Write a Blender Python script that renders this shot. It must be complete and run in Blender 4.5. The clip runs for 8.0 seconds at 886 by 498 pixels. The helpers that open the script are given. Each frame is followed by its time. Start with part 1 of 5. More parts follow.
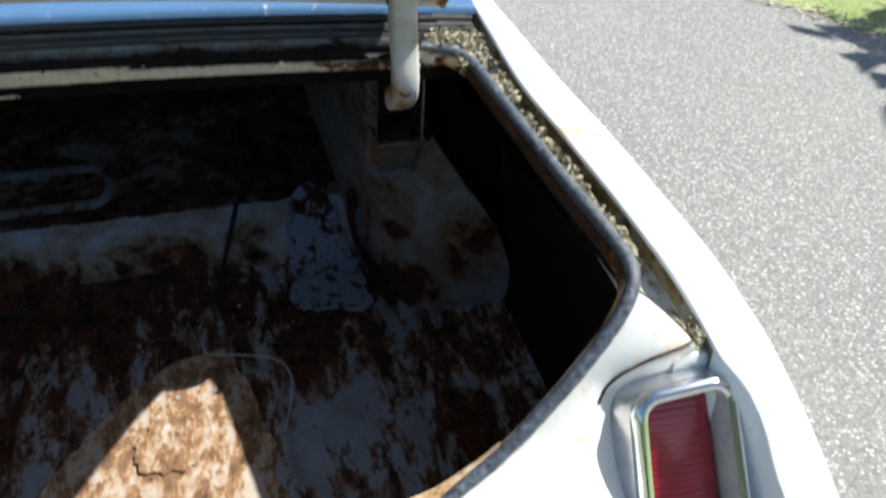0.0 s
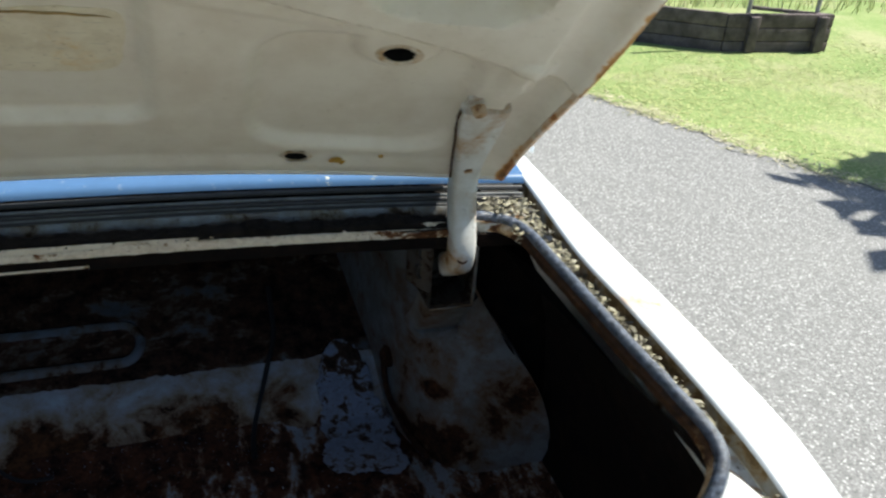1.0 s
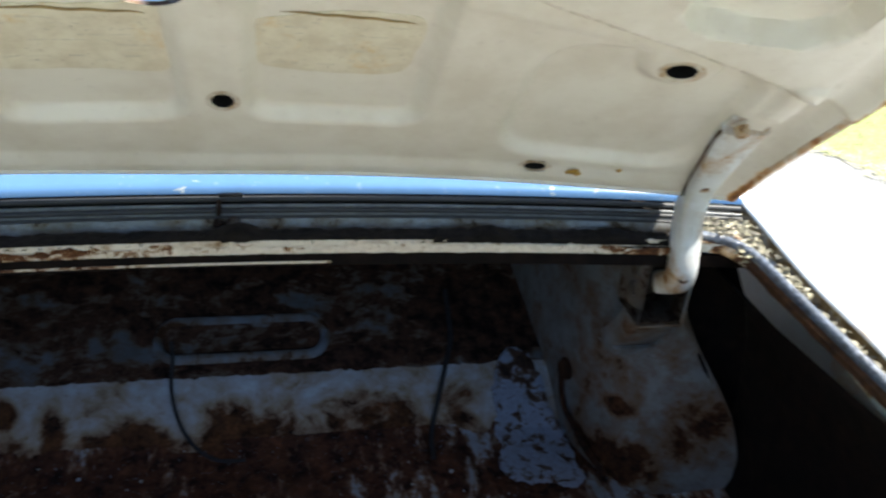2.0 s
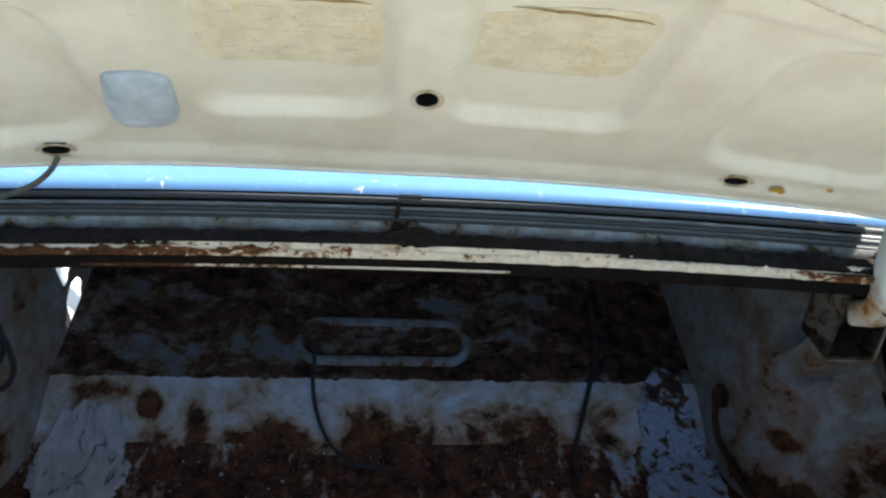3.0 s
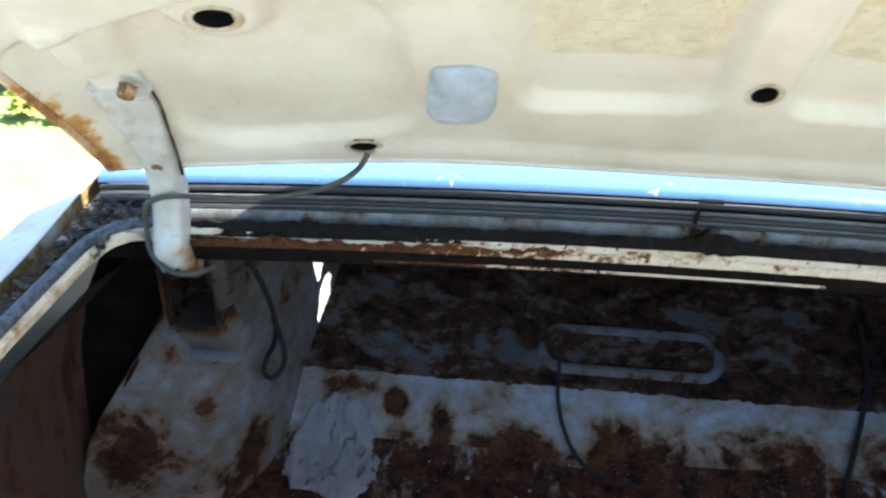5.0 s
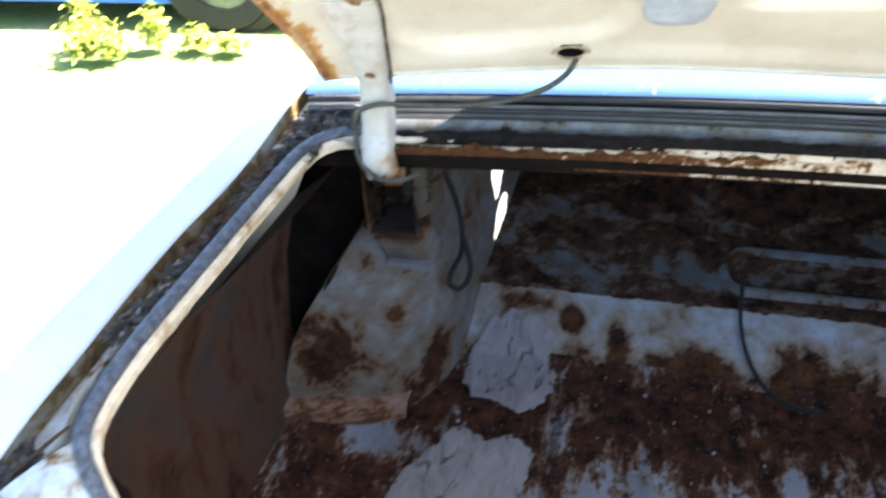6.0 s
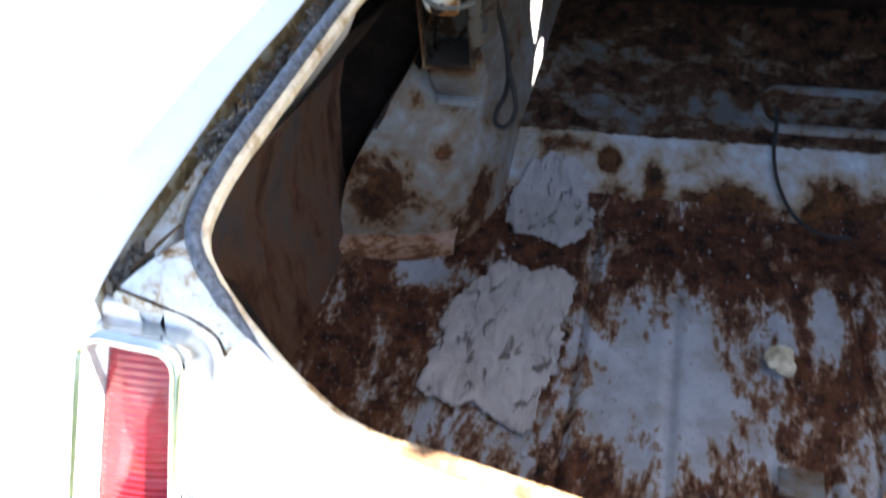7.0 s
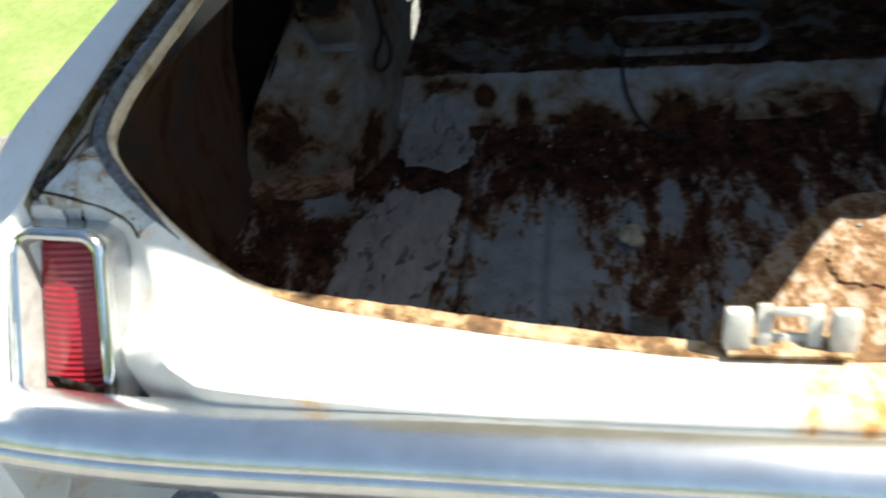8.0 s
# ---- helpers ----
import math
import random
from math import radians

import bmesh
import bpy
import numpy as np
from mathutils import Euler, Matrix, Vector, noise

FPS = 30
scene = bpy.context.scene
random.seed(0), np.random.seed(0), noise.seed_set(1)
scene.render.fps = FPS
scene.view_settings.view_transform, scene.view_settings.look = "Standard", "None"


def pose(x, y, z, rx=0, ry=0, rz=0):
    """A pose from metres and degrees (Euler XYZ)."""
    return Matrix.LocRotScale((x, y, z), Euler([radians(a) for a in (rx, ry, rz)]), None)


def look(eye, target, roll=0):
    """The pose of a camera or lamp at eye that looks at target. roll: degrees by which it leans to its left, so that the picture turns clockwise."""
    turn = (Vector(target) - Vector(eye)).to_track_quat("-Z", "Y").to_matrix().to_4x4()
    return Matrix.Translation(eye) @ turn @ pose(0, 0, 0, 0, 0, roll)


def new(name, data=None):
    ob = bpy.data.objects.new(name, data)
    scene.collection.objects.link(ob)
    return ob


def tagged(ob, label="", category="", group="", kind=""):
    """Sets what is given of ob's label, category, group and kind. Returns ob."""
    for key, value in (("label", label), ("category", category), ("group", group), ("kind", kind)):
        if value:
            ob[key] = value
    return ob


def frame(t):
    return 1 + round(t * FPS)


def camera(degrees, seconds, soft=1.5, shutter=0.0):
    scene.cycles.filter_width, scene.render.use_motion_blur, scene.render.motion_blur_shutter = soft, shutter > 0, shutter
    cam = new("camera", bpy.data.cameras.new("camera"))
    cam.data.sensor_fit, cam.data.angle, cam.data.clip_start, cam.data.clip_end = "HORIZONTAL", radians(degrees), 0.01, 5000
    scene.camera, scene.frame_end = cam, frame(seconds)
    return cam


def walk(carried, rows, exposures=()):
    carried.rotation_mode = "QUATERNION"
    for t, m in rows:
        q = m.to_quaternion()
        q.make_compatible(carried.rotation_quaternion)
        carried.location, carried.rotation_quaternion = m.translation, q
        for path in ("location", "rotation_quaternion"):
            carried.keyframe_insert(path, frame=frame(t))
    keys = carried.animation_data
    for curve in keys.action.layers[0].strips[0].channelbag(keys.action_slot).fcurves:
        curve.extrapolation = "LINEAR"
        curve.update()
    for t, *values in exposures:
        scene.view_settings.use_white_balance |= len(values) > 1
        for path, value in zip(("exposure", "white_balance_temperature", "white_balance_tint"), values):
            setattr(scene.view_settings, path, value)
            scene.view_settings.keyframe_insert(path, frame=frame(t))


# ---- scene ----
# ---- camera ----
cam = camera(57.0, 8.0, soft=2.3, shutter=0.4)
PATH = [
    (0, (0.306, -0.093, 1.326), (0.807, 1.408, 0.103), 3.6),
    (0.5, (0.286, -0.066, 1.357), (0.829, 1.534, 0.286), 2.9),
    (1, (0.208, -0.045, 1.357), (0.815, 1.609, 0.409), 4.5),
    (1.5, (0.087, -0.028, 1.359), (0.739, 1.616, 0.425), 5.7),
    (2, (0.046, -0.003, 1.35), (0.456, 1.709, 0.401), 5.2),
    (2.2, (0.020, 0.012, 1.354), (0.384, 1.729, 0.389), 4.6),
    (3.3, (-0.067, 0.063, 1.32), (0.122, 1.808, 0.361), 5.4),
    (3.5, (-0.073, 0.06, 1.335), (0.142, 1.79, 0.355), 4.4),
    (4, (-0.134, 0.077, 1.314), (0.1, 1.818, 0.357), 4.4),
    (4.5, (-0.18, 0.086, 1.308), (-0.162, 1.841, 0.349), 2.7),
    (4.7, (-0.179, 0.091, 1.307), (-0.259, 1.845, 0.35), 2.1),
    (5.8, (-0.238, 0.076, 1.28), (-0.647, 1.723, 0.223), -3.0),
    (6, (-0.245, 0.051, 1.281), (-0.741, 1.654, 0.193), -3.8),
    (6.5, (-0.249, 0.017, 1.3), (-0.823, 1.508, 0.097), -4.9),
    (7, (-0.286, -0.041, 1.258), (-0.761, 1.397, -0.050), -5.6),
    (7.5, (-0.269, -0.107, 1.235), (-0.737, 1.275, -0.131), -8.0),
    (8, (-0.160, -0.229, 1.250), (-0.525, 1.250, -0.043), -9.0),
]
EXPO = [(0.0, 0.95, 6500, 5), (0.5, 0.9, 6500, 5), (1.0, 0.95, 6500, 5), (1.5, 1.25, 6450, 5), (2.0, 1.9, 6450, 7), (3.5, 2.3, 6350, 6), (4.5, 2.5, 6350, 6), (5.8, 3.12, 6650, 10), (6.5, 3.28, 6900, 12), (7.0, 3.26, 7000, 13), (7.5, 2.5, 7450, 12), (8.0, 1.3, 7200, 3)]
walk(cam, [(t, look(eye, target, roll)) for t, eye, target, roll in PATH], EXPO)

# ---- light ----
SUN_DIR = Vector((0.76, 0.06, 1.0)).normalized()
sun_el = math.asin(SUN_DIR.z)
sun_az = math.atan2(SUN_DIR.x, SUN_DIR.y)
world = bpy.data.worlds.new("sky")
scene.world = world
world.use_nodes = True
wn = world.node_tree.nodes
sky = wn.new("ShaderNodeTexSky")
sky.sky_type = "NISHITA"
sky.sun_disc = False
sky.sun_elevation = sun_el
sky.sun_rotation = sun_az
wn["Background"].inputs["Strength"].default_value = 0.085
world.node_tree.links.new(sky.outputs[0], wn["Background"].inputs["Color"])
sun_data = bpy.data.lights.new("sun", "SUN")
sun_data.energy = 5.0
sun_data.angle = radians(0.6)
sun_data.color = (1.0, 0.95, 0.87)
sun = new("sun", sun_data)
sun.matrix_world = look(SUN_DIR * 20, (0, 0, 0))

# ---- materials ----
def nodes_of(name):
    m = bpy.data.materials.new(name)
    m.use_nodes = True
    nt = m.node_tree
    return m, nt.nodes, nt.links, nt.nodes["Principled BSDF"]


def coords(n, l, scale, stretch=(1, 1, 1)):
    tc = n.new("ShaderNodeTexCoord")
    mp = n.new("ShaderNodeMapping")
    mp.inputs["Scale"].default_value = [scale * k for k in stretch]
    l.new(tc.outputs["Object"], mp.inputs["Vector"])
    return mp.outputs["Vector"]


def noise_tex(n, l, scale, detail=6, rough=0.6, stretch=(1, 1, 1), distort=0.0):
    t = n.new("ShaderNodeTexNoise")
    t.inputs["Scale"].default_value = 1.0
    t.inputs["Detail"].default_value = detail
    t.inputs["Roughness"].default_value = rough
    t.inputs["Distortion"].default_value = distort
    l.new(coords(n, l, scale, stretch), t.inputs["Vector"])
    return t.outputs["Fac"]


def ramp(n, l, fac, stops):
    r = n.new("ShaderNodeValToRGB")
    while len(r.color_ramp.elements) < len(stops):
        r.color_ramp.elements.new(0.5)
    for e, (p, c) in zip(r.color_ramp.elements, stops):
        e.position = p
        e.color = (*c, 1) if len(c) == 3 else c
    l.new(fac, r.inputs["Fac"])
    return r.outputs["Color"]


def grey(v):
    return (v, v, v)


def mix(n, l, fac, a, b):
    m = n.new("ShaderNodeMix")
    m.data_type = "RGBA"
    for sock, val in ((m.inputs[0], fac), (m.inputs[6], a), (m.inputs[7], b)):
        if isinstance(val, bpy.types.NodeSocket):
            l.new(val, sock)
        elif isinstance(val, (int, float)):
            sock.default_value = val
        else:
            sock.default_value = (*val, 1)
    return m.outputs[2]


def bump(n, l, bsdf, height, strength, dist=0.002):
    b = n.new("ShaderNodeBump")
    b.inputs["Strength"].default_value = strength
    b.inputs["Distance"].default_value = dist
    l.new(height, b.inputs["Height"])
    l.new(b.outputs["Normal"], bsdf.inputs["Normal"])


def rusty(name, paint, amount, rust=(0.13, 0.05, 0.022), dark=(0.028, 0.018, 0.013), scale=9.0, rough=0.65, grime=0.5, fine=70.0, zones=(), relief=0.5, stretch=(1, 1, 1), specks=0.5, halo=0.16, fuzz=0.2, mid=0.0, flecks=0.0, swing=1.0, edge=0.03):
    """Old paint broken by rust: amount 0 is clean, 1 is all rust. A brown halo stains the paint round each rusty spot."""
    m, n, l, b = nodes_of(name)
    big = noise_tex(n, l, scale, 10, 0.68, stretch, 0.5)
    small = noise_tex(n, l, fine, 5, 0.75)
    both = n.new("ShaderNodeMath")
    both.operation = "MULTIPLY_ADD"
    both.inputs[1].default_value = fuzz
    wide = n.new("ShaderNodeMath")
    wide.operation = "MULTIPLY_ADD"
    wide.inputs[1].default_value = swing
    wide.inputs[2].default_value = 0.5 - 0.5 * (swing + fuzz + mid)
    l.new(big, wide.inputs[0])
    l.new(small, both.inputs[0])
    l.new(wide.outputs[0], both.inputs[2])
    field = both.outputs[0]
    if mid:
        more = n.new("ShaderNodeMath")
        more.operation = "MULTIPLY_ADD"
        more.inputs[1].default_value = mid
        l.new(noise_tex(n, l, scale * 3.6, 7, 0.66, stretch, 0.3), more.inputs[0])
        l.new(field, more.inputs[2])
        field = more.outputs[0]
    for place, size, push in zones:
        tc = n.new("ShaderNodeTexCoord")
        mp = n.new("ShaderNodeMapping")
        mp.vector_type = "TEXTURE"
        mp.inputs["Location"].default_value = place
        mp.inputs["Scale"].default_value = size
        gr = n.new("ShaderNodeTexGradient")
        gr.gradient_type = "SPHERICAL"
        l.new(tc.outputs["Object"], mp.inputs["Vector"])
        l.new(mp.outputs["Vector"], gr.inputs["Vector"])
        add = n.new("ShaderNodeMath")
        add.operation = "MULTIPLY_ADD"
        add.inputs[1].default_value = push
        l.new(gr.outputs["Fac"], add.inputs[0])
        l.new(field, add.inputs[2])
        field = add.outputs[0]
    lo = 0.72 - 0.52 * amount
    mask = ramp(n, l, field, [(max(0, lo - 0.015), grey(0)), (lo + edge, grey(1))])
    ring = ramp(n, l, field, [(max(0, lo - halo), grey(0)), (lo, grey(0.85))])
    core = ramp(n, l, field, [(lo, grey(0)), (min(1, lo + 0.15), grey(1))])
    stain = ramp(n, l, noise_tex(n, l, scale * 2.3, 6, 0.65), [(0.40, grey(0)), (0.64, grey(grime))])
    paint_c = mix(n, l, stain, paint, (paint[0] * 0.62, paint[1] * 0.54, paint[2] * 0.45))
    spots = ramp(n, l, noise_tex(n, l, fine * 1.7, 3, 0.6), [(0.64, grey(0)), (0.70, grey(specks))])
    paint_c = mix(n, l, spots, paint_c, (paint[0] * 0.25 + dark[0], paint[1] * 0.2 + dark[1], paint[2] * 0.18 + dark[2]))
    paint_c = mix(n, l, ring, paint_c, (paint[0] * 0.30 + rust[0] * 1.1, paint[1] * 0.19 + rust[1] * 1.0, paint[2] * 0.06 + rust[2] * 0.7))
    rust_c = ramp(n, l, noise_tex(n, l, scale * 3.5, 8, 0.75), [(0.36, dark), (0.49, rust), (0.60, (rust[0] * 1.7, rust[1] * 1.6, rust[2] * 1.4)), (0.70, (rust[0] * 2.6, rust[1] * 2.5, rust[2] * 2.2))])
    mott = n.new("ShaderNodeMix")
    mott.data_type = "RGBA"
    mott.blend_type = "MULTIPLY"
    mott.inputs[0].default_value = 1.0
    l.new(rust_c, mott.inputs[6])
    l.new(ramp(n, l, noise_tex(n, l, fine * 0.55, 5, 0.8), [(0.36, grey(0.35)), (0.5, grey(0.8)), (0.66, grey(1.0))]), mott.inputs[7])
    rust_c = mott.outputs[2]
    rust_c = mix(n, l, core, (rust[0] * 1.5, rust[1] * 1.35, rust[2] * 1.1), rust_c)
    if flecks:
        chip = ramp(n, l, noise_tex(n, l, fine * 2.0, 3, 0.55), [(0.66, grey(0)), (0.69, grey(flecks))])
        rust_c = mix(n, l, chip, rust_c, (paint[0] * 0.8, paint[1] * 0.8, paint[2] * 0.8))
    l.new(mix(n, l, mask, paint_c, rust_c), b.inputs["Base Color"])
    l.new(ramp(n, l, mask, [(0.0, grey(rough)), (1.0, grey(0.92))]), b.inputs["Roughness"])
    l.new(ramp(n, l, mask, [(0.0, grey(0.45)), (1.0, grey(0.12))]), b.inputs["Specular IOR Level"])
    bump(n, l, b, both.outputs[0], relief, 0.004)
    return m


def plain(name, colour, rough=0.6, metal=0.0, var=0.25, scale=30.0, bumps=0.2, coat=0.0):
    m, n, l, b = nodes_of(name)
    f = noise_tex(n, l, scale, 6, 0.65)
    lo = tuple(c * (1 - var) for c in colour)
    hi = tuple(min(1, c * (1 + var)) for c in colour)
    l.new(ramp(n, l, f, [(0.3, lo), (0.7, hi)]), b.inputs["Base Color"])
    b.inputs["Roughness"].default_value = rough
    b.inputs["Metallic"].default_value = metal
    b.inputs["Coat Weight"].default_value = coat
    b.inputs["Specular IOR Level"].default_value = 0.5 if rough < 0.84 else 0.15
    if bumps:
        bump(n, l, b, f, bumps, 0.002)
    return m


PAINT = (0.70, 0.745, 0.78)
M_BODY = rusty("pale_blue_paint", PAINT, 0.02, rust=(0.3, 0.14, 0.06), scale=7.0, rough=0.32, grime=0.2, relief=0.04, specks=0.25)
M_REAR = rusty("rear_panel_paint", (0.74, 0.745, 0.73), 0.03, rust=(0.42, 0.22, 0.10), scale=14.0, rough=0.32, grime=0.25, relief=0.05, dark=(0.26, 0.11, 0.05), stretch=(1, 1, 0.45), specks=0.2, zones=(((0.06, 0.22, 0.66), (0.26, 0.2, 0.13), 0.17), ((-0.57, 0.3, 0.62), (0.06, 0.1, 0.03), 0.4)))
M_DECK = rusty("worn_deck_paint", (0.50, 0.53, 0.53), 0.30, mid=0.3, rust=(0.10, 0.06, 0.035), dark=(0.02, 0.016, 0.012), scale=40.0, rough=0.5, grime=0.8, specks=1.0, halo=0.1, zones=(((0.675, 0.39, 0.84), (0.05, 0.09, 0.07), -0.25), ((-0.65, 0.68, 0.875), (0.06, 0.25, 0.07), 0.22), ((-0.675, 0.40, 0.83), (0.05, 0.08, 0.07), -0.25)))
# Mottled corner paint, darker and bluer to stand for the lid's shadow.
M_PLATE_SHADE = rusty("shaded_corner_paint", (0.47, 0.53, 0.58), 0.17, rust=(0.10, 0.06, 0.035), dark=(0.03, 0.02, 0.015), scale=34.0, rough=0.45, grime=0.5, specks=0.9, halo=0.1)
# Brown dirt, and the shade below the wing's edge put into the colour.
M_WALL = rusty("dirty_shaded_wing_wall", (0.24, 0.25, 0.24), 0.42, rust=(0.09, 0.065, 0.035), dark=(0.03, 0.025, 0.015), scale=30.0, rough=0.7, grime=0.8)
M_COWL = rusty("cowl_blue_paint", (0.075, 0.155, 0.30), 0.09, mid=0.4, rust=(0.42, 0.44, 0.47), dark=(0.35, 0.36, 0.40), scale=16.0, rough=0.2, grime=0.15, relief=0.05, halo=0.03, specks=0.2)
# Zones at z 0.84 to 0.92 darken the top of the arch.
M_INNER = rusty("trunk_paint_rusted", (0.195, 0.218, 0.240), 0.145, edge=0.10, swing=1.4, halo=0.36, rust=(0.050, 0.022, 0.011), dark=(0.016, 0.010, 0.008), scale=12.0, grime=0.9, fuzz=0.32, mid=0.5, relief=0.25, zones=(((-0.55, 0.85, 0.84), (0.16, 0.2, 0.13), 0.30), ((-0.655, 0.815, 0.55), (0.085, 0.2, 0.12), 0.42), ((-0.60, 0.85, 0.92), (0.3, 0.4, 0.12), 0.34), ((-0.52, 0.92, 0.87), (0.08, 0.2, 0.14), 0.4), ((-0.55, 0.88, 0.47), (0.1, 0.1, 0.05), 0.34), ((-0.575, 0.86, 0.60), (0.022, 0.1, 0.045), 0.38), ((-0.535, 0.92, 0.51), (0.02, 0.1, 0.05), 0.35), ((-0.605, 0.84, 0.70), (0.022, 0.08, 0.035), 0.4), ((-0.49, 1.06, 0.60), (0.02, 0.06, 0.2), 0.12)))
# Dimmer copy for the right arch, its weaker light put into the colour.
M_INNER_DIM = rusty("trunk_paint_dimmed", (0.150, 0.160, 0.170), 0.08, edge=0.10, swing=1.4, halo=0.22, rust=(0.046, 0.020, 0.010), dark=(0.015, 0.010, 0.008), scale=12.0, grime=1.0, fuzz=0.32, mid=0.5, relief=0.25, zones=(((0.53, 0.85, 0.86), (0.16, 0.2, 0.12), 0.26), ((0.556, 0.89, 0.575), (0.030, 0.05, 0.024), 0.62), ((0.57, 0.88, 0.485), (0.085, 0.2, 0.055), 0.46), ((0.66, 0.82, 0.56), (0.06, 0.1, 0.12), 0.3), ((0.60, 0.85, 0.92), (0.3, 0.4, 0.12), 0.3)))
# The zone at (0.12, 0.46) pales the floor to brighten its sun patch.
M_FLOOR = rusty("trunk_floor_rust", (0.215, 0.245, 0.30), 0.60, edge=0.11, swing=1.5, rust=(0.054, 0.0225, 0.0135), dark=(0.010, 0.007, 0.007), scale=9.0, grime=0.7, fine=110.0, relief=0.3, stretch=(1.8, 0.7, 1), specks=1.0, halo=0.06, fuzz=0.5, mid=0.95, flecks=0.7, zones=(((-0.245, 0.65, 0.45), (0.155, 0.20, 0.3), -0.46), ((-0.62, 0.62, 0.45), (0.10, 0.3, 0.3), 0.05), ((0.42, 0.62, 0.45), (0.14, 0.16, 0.3), -0.24), ((-0.1, 0.93, 0.45), (0.6, 0.13, 0.3), 0.25), ((-0.04, 0.78, 0.45), (0.035, 0.14, 0.3), -0.32), ((0.03, 0.70, 0.45), (0.03, 0.2, 0.3), -0.22), ((0.12, 0.46, 0.45), (0.22, 0.22, 0.3), -0.24), ((-0.58, 0.79, 0.45), (0.10, 0.04, 0.3), -0.26)))
M_BAND = rusty("blue_grey_band", (0.37, 0.44, 0.53), 0.15, edge=0.14, swing=1.3, rust=(0.064, 0.028, 0.013), dark=(0.012, 0.008, 0.007), scale=12.0, grime=0.4, fine=60.0, halo=0.42, fuzz=0.26, mid=0.4, relief=0.25, zones=(((-0.1, 0.945, 0.425), (1.0, 0.10, 0.10), 0.72), ((-0.355, 1.047, 0.500), (0.026, 0.03, 0.032), 0.62), ((-0.42, 1.062, 0.51), (0.05, 0.03, 0.03), 0.45), ((-0.47, 1.05, 0.50), (0.05, 0.06, 0.06), 0.3), ((-0.28, 1.015, 0.475), (0.022, 0.05, 0.06), 0.42), ((0.02, 1.02, 0.485), (0.10, 0.05, 0.05), 0.42), ((0.19, 1.025, 0.488), (0.10, 0.06, 0.06), 0.50), ((0.34, 1.02, 0.485), (0.05, 0.05, 0.05), 0.40), ((-0.17, 1.01, 0.475), (0.08, 0.04, 0.05), 0.35)))
M_SHELF = rusty("scratched_shelf", (0.092, 0.104, 0.122), 0.56, swing=1.3, mid=0.6, edge=0.08, rust=(0.037, 0.019, 0.013), dark=(0.010, 0.007, 0.006), scale=11.0, rough=0.55, grime=0.8, stretch=(0.9, 1.3, 1), fuzz=0.3, relief=0.3, specks=0.7, halo=0.1, zones=(((-0.26, 1.12, 0.55), (0.16, 0.05, 0.06), -0.16), ((0.1, 1.10, 0.54), (0.5, 0.03, 0.04), 0.15), ((0.42, 1.16, 0.57), (0.10, 0.12, 0.1), 0.3), ((-0.1, 1.30, 0.64), (0.8, 0.10, 0.12), 0.25)))
M_OVAL = rusty("pressed_oval_paint", (0.105, 0.124, 0.15), 0.30, rust=(0.035, 0.018, 0.010), scale=16.0, rough=0.45, grime=0.6, fuzz=0.25, zones=(((-0.1, 1.15, 0.56), (0.05, 0.04, 0.04), 0.3),))
M_FLANGE = rusty("flange_paint", (0.70, 0.60, 0.46), 0.09, edge=0.08, rust=(0.055, 0.027, 0.015), scale=24.0, rough=0.55, grime=0.3, zones=(((0.63, 0.60, 0.87), (0.10, 0.36, 0.10), 0.75), ((-0.62, 0.66, 0.88), (0.10, 0.30, 0.10), 0.05),))
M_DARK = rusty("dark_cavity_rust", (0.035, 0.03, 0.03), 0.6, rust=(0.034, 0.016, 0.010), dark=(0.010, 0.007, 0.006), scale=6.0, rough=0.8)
# Rust coloured almost black, to stand for shade in the cavities.
M_SHADE_RUST = rusty("shade_black_rust", (0.010, 0.009, 0.009), 0.95, rust=(0.008, 0.005, 0.004), dark=(0.006, 0.005, 0.004), scale=9.0, rough=0.85)
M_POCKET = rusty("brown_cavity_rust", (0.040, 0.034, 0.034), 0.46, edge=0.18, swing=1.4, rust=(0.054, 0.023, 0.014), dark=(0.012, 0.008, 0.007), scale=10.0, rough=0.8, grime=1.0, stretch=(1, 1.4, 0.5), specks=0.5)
M_LID = rusty("cream_lid_paint", (0.70, 0.655, 0.565), -0.12, rust=(0.32, 0.18, 0.075), scale=5.0, rough=0.38, grime=0.34, specks=0.12, relief=0.15, halo=0.05, zones=(((0.592, 0.79, 0.975), (0.035, 0.16, 0.17), 0.62), ((-0.592, 0.76, 1.01), (0.045, 0.20, 0.22), 0.62), ((0.600, 0.62, 1.17), (0.022, 0.25, 0.28), 0.45)))
M_LIDEDGE = rusty("rusty_lid_edge", (0.62, 0.56, 0.46), 0.34, mid=0.4, rust=(0.26, 0.13, 0.065), scale=16.0, rough=0.5)
M_COLLAR = rusty("stained_hole_edge", (0.62, 0.57, 0.48), 0.17, edge=0.15, rust=(0.14, 0.085, 0.045), scale=60.0, rough=0.5)
M_CREAM = rusty("cream_flange", (0.70, 0.60, 0.47), 0.16, rust=(0.085, 0.036, 0.016), dark=(0.02, 0.010, 0.007), scale=80.0, rough=0.6, fine=190.0, fuzz=0.6, halo=0.05, stretch=(0.6, 1, 1), zones=(((-0.50, 0.80, 0.90), (0.45, 0.2, 0.1), 0.50), ((-0.12, 0.80, 0.915), (0.35, 0.2, 0.012), 0.12), ((0.50, 0.80, 0.90), (0.10, 0.2, 0.1), 0.25)))
M_LIP = rusty("rusty_lip", (0.55, 0.47, 0.37), 0.42, mid=0.3, rust=(0.145, 0.092, 0.060), dark=(0.06, 0.035, 0.025), scale=22.0, rough=0.6)
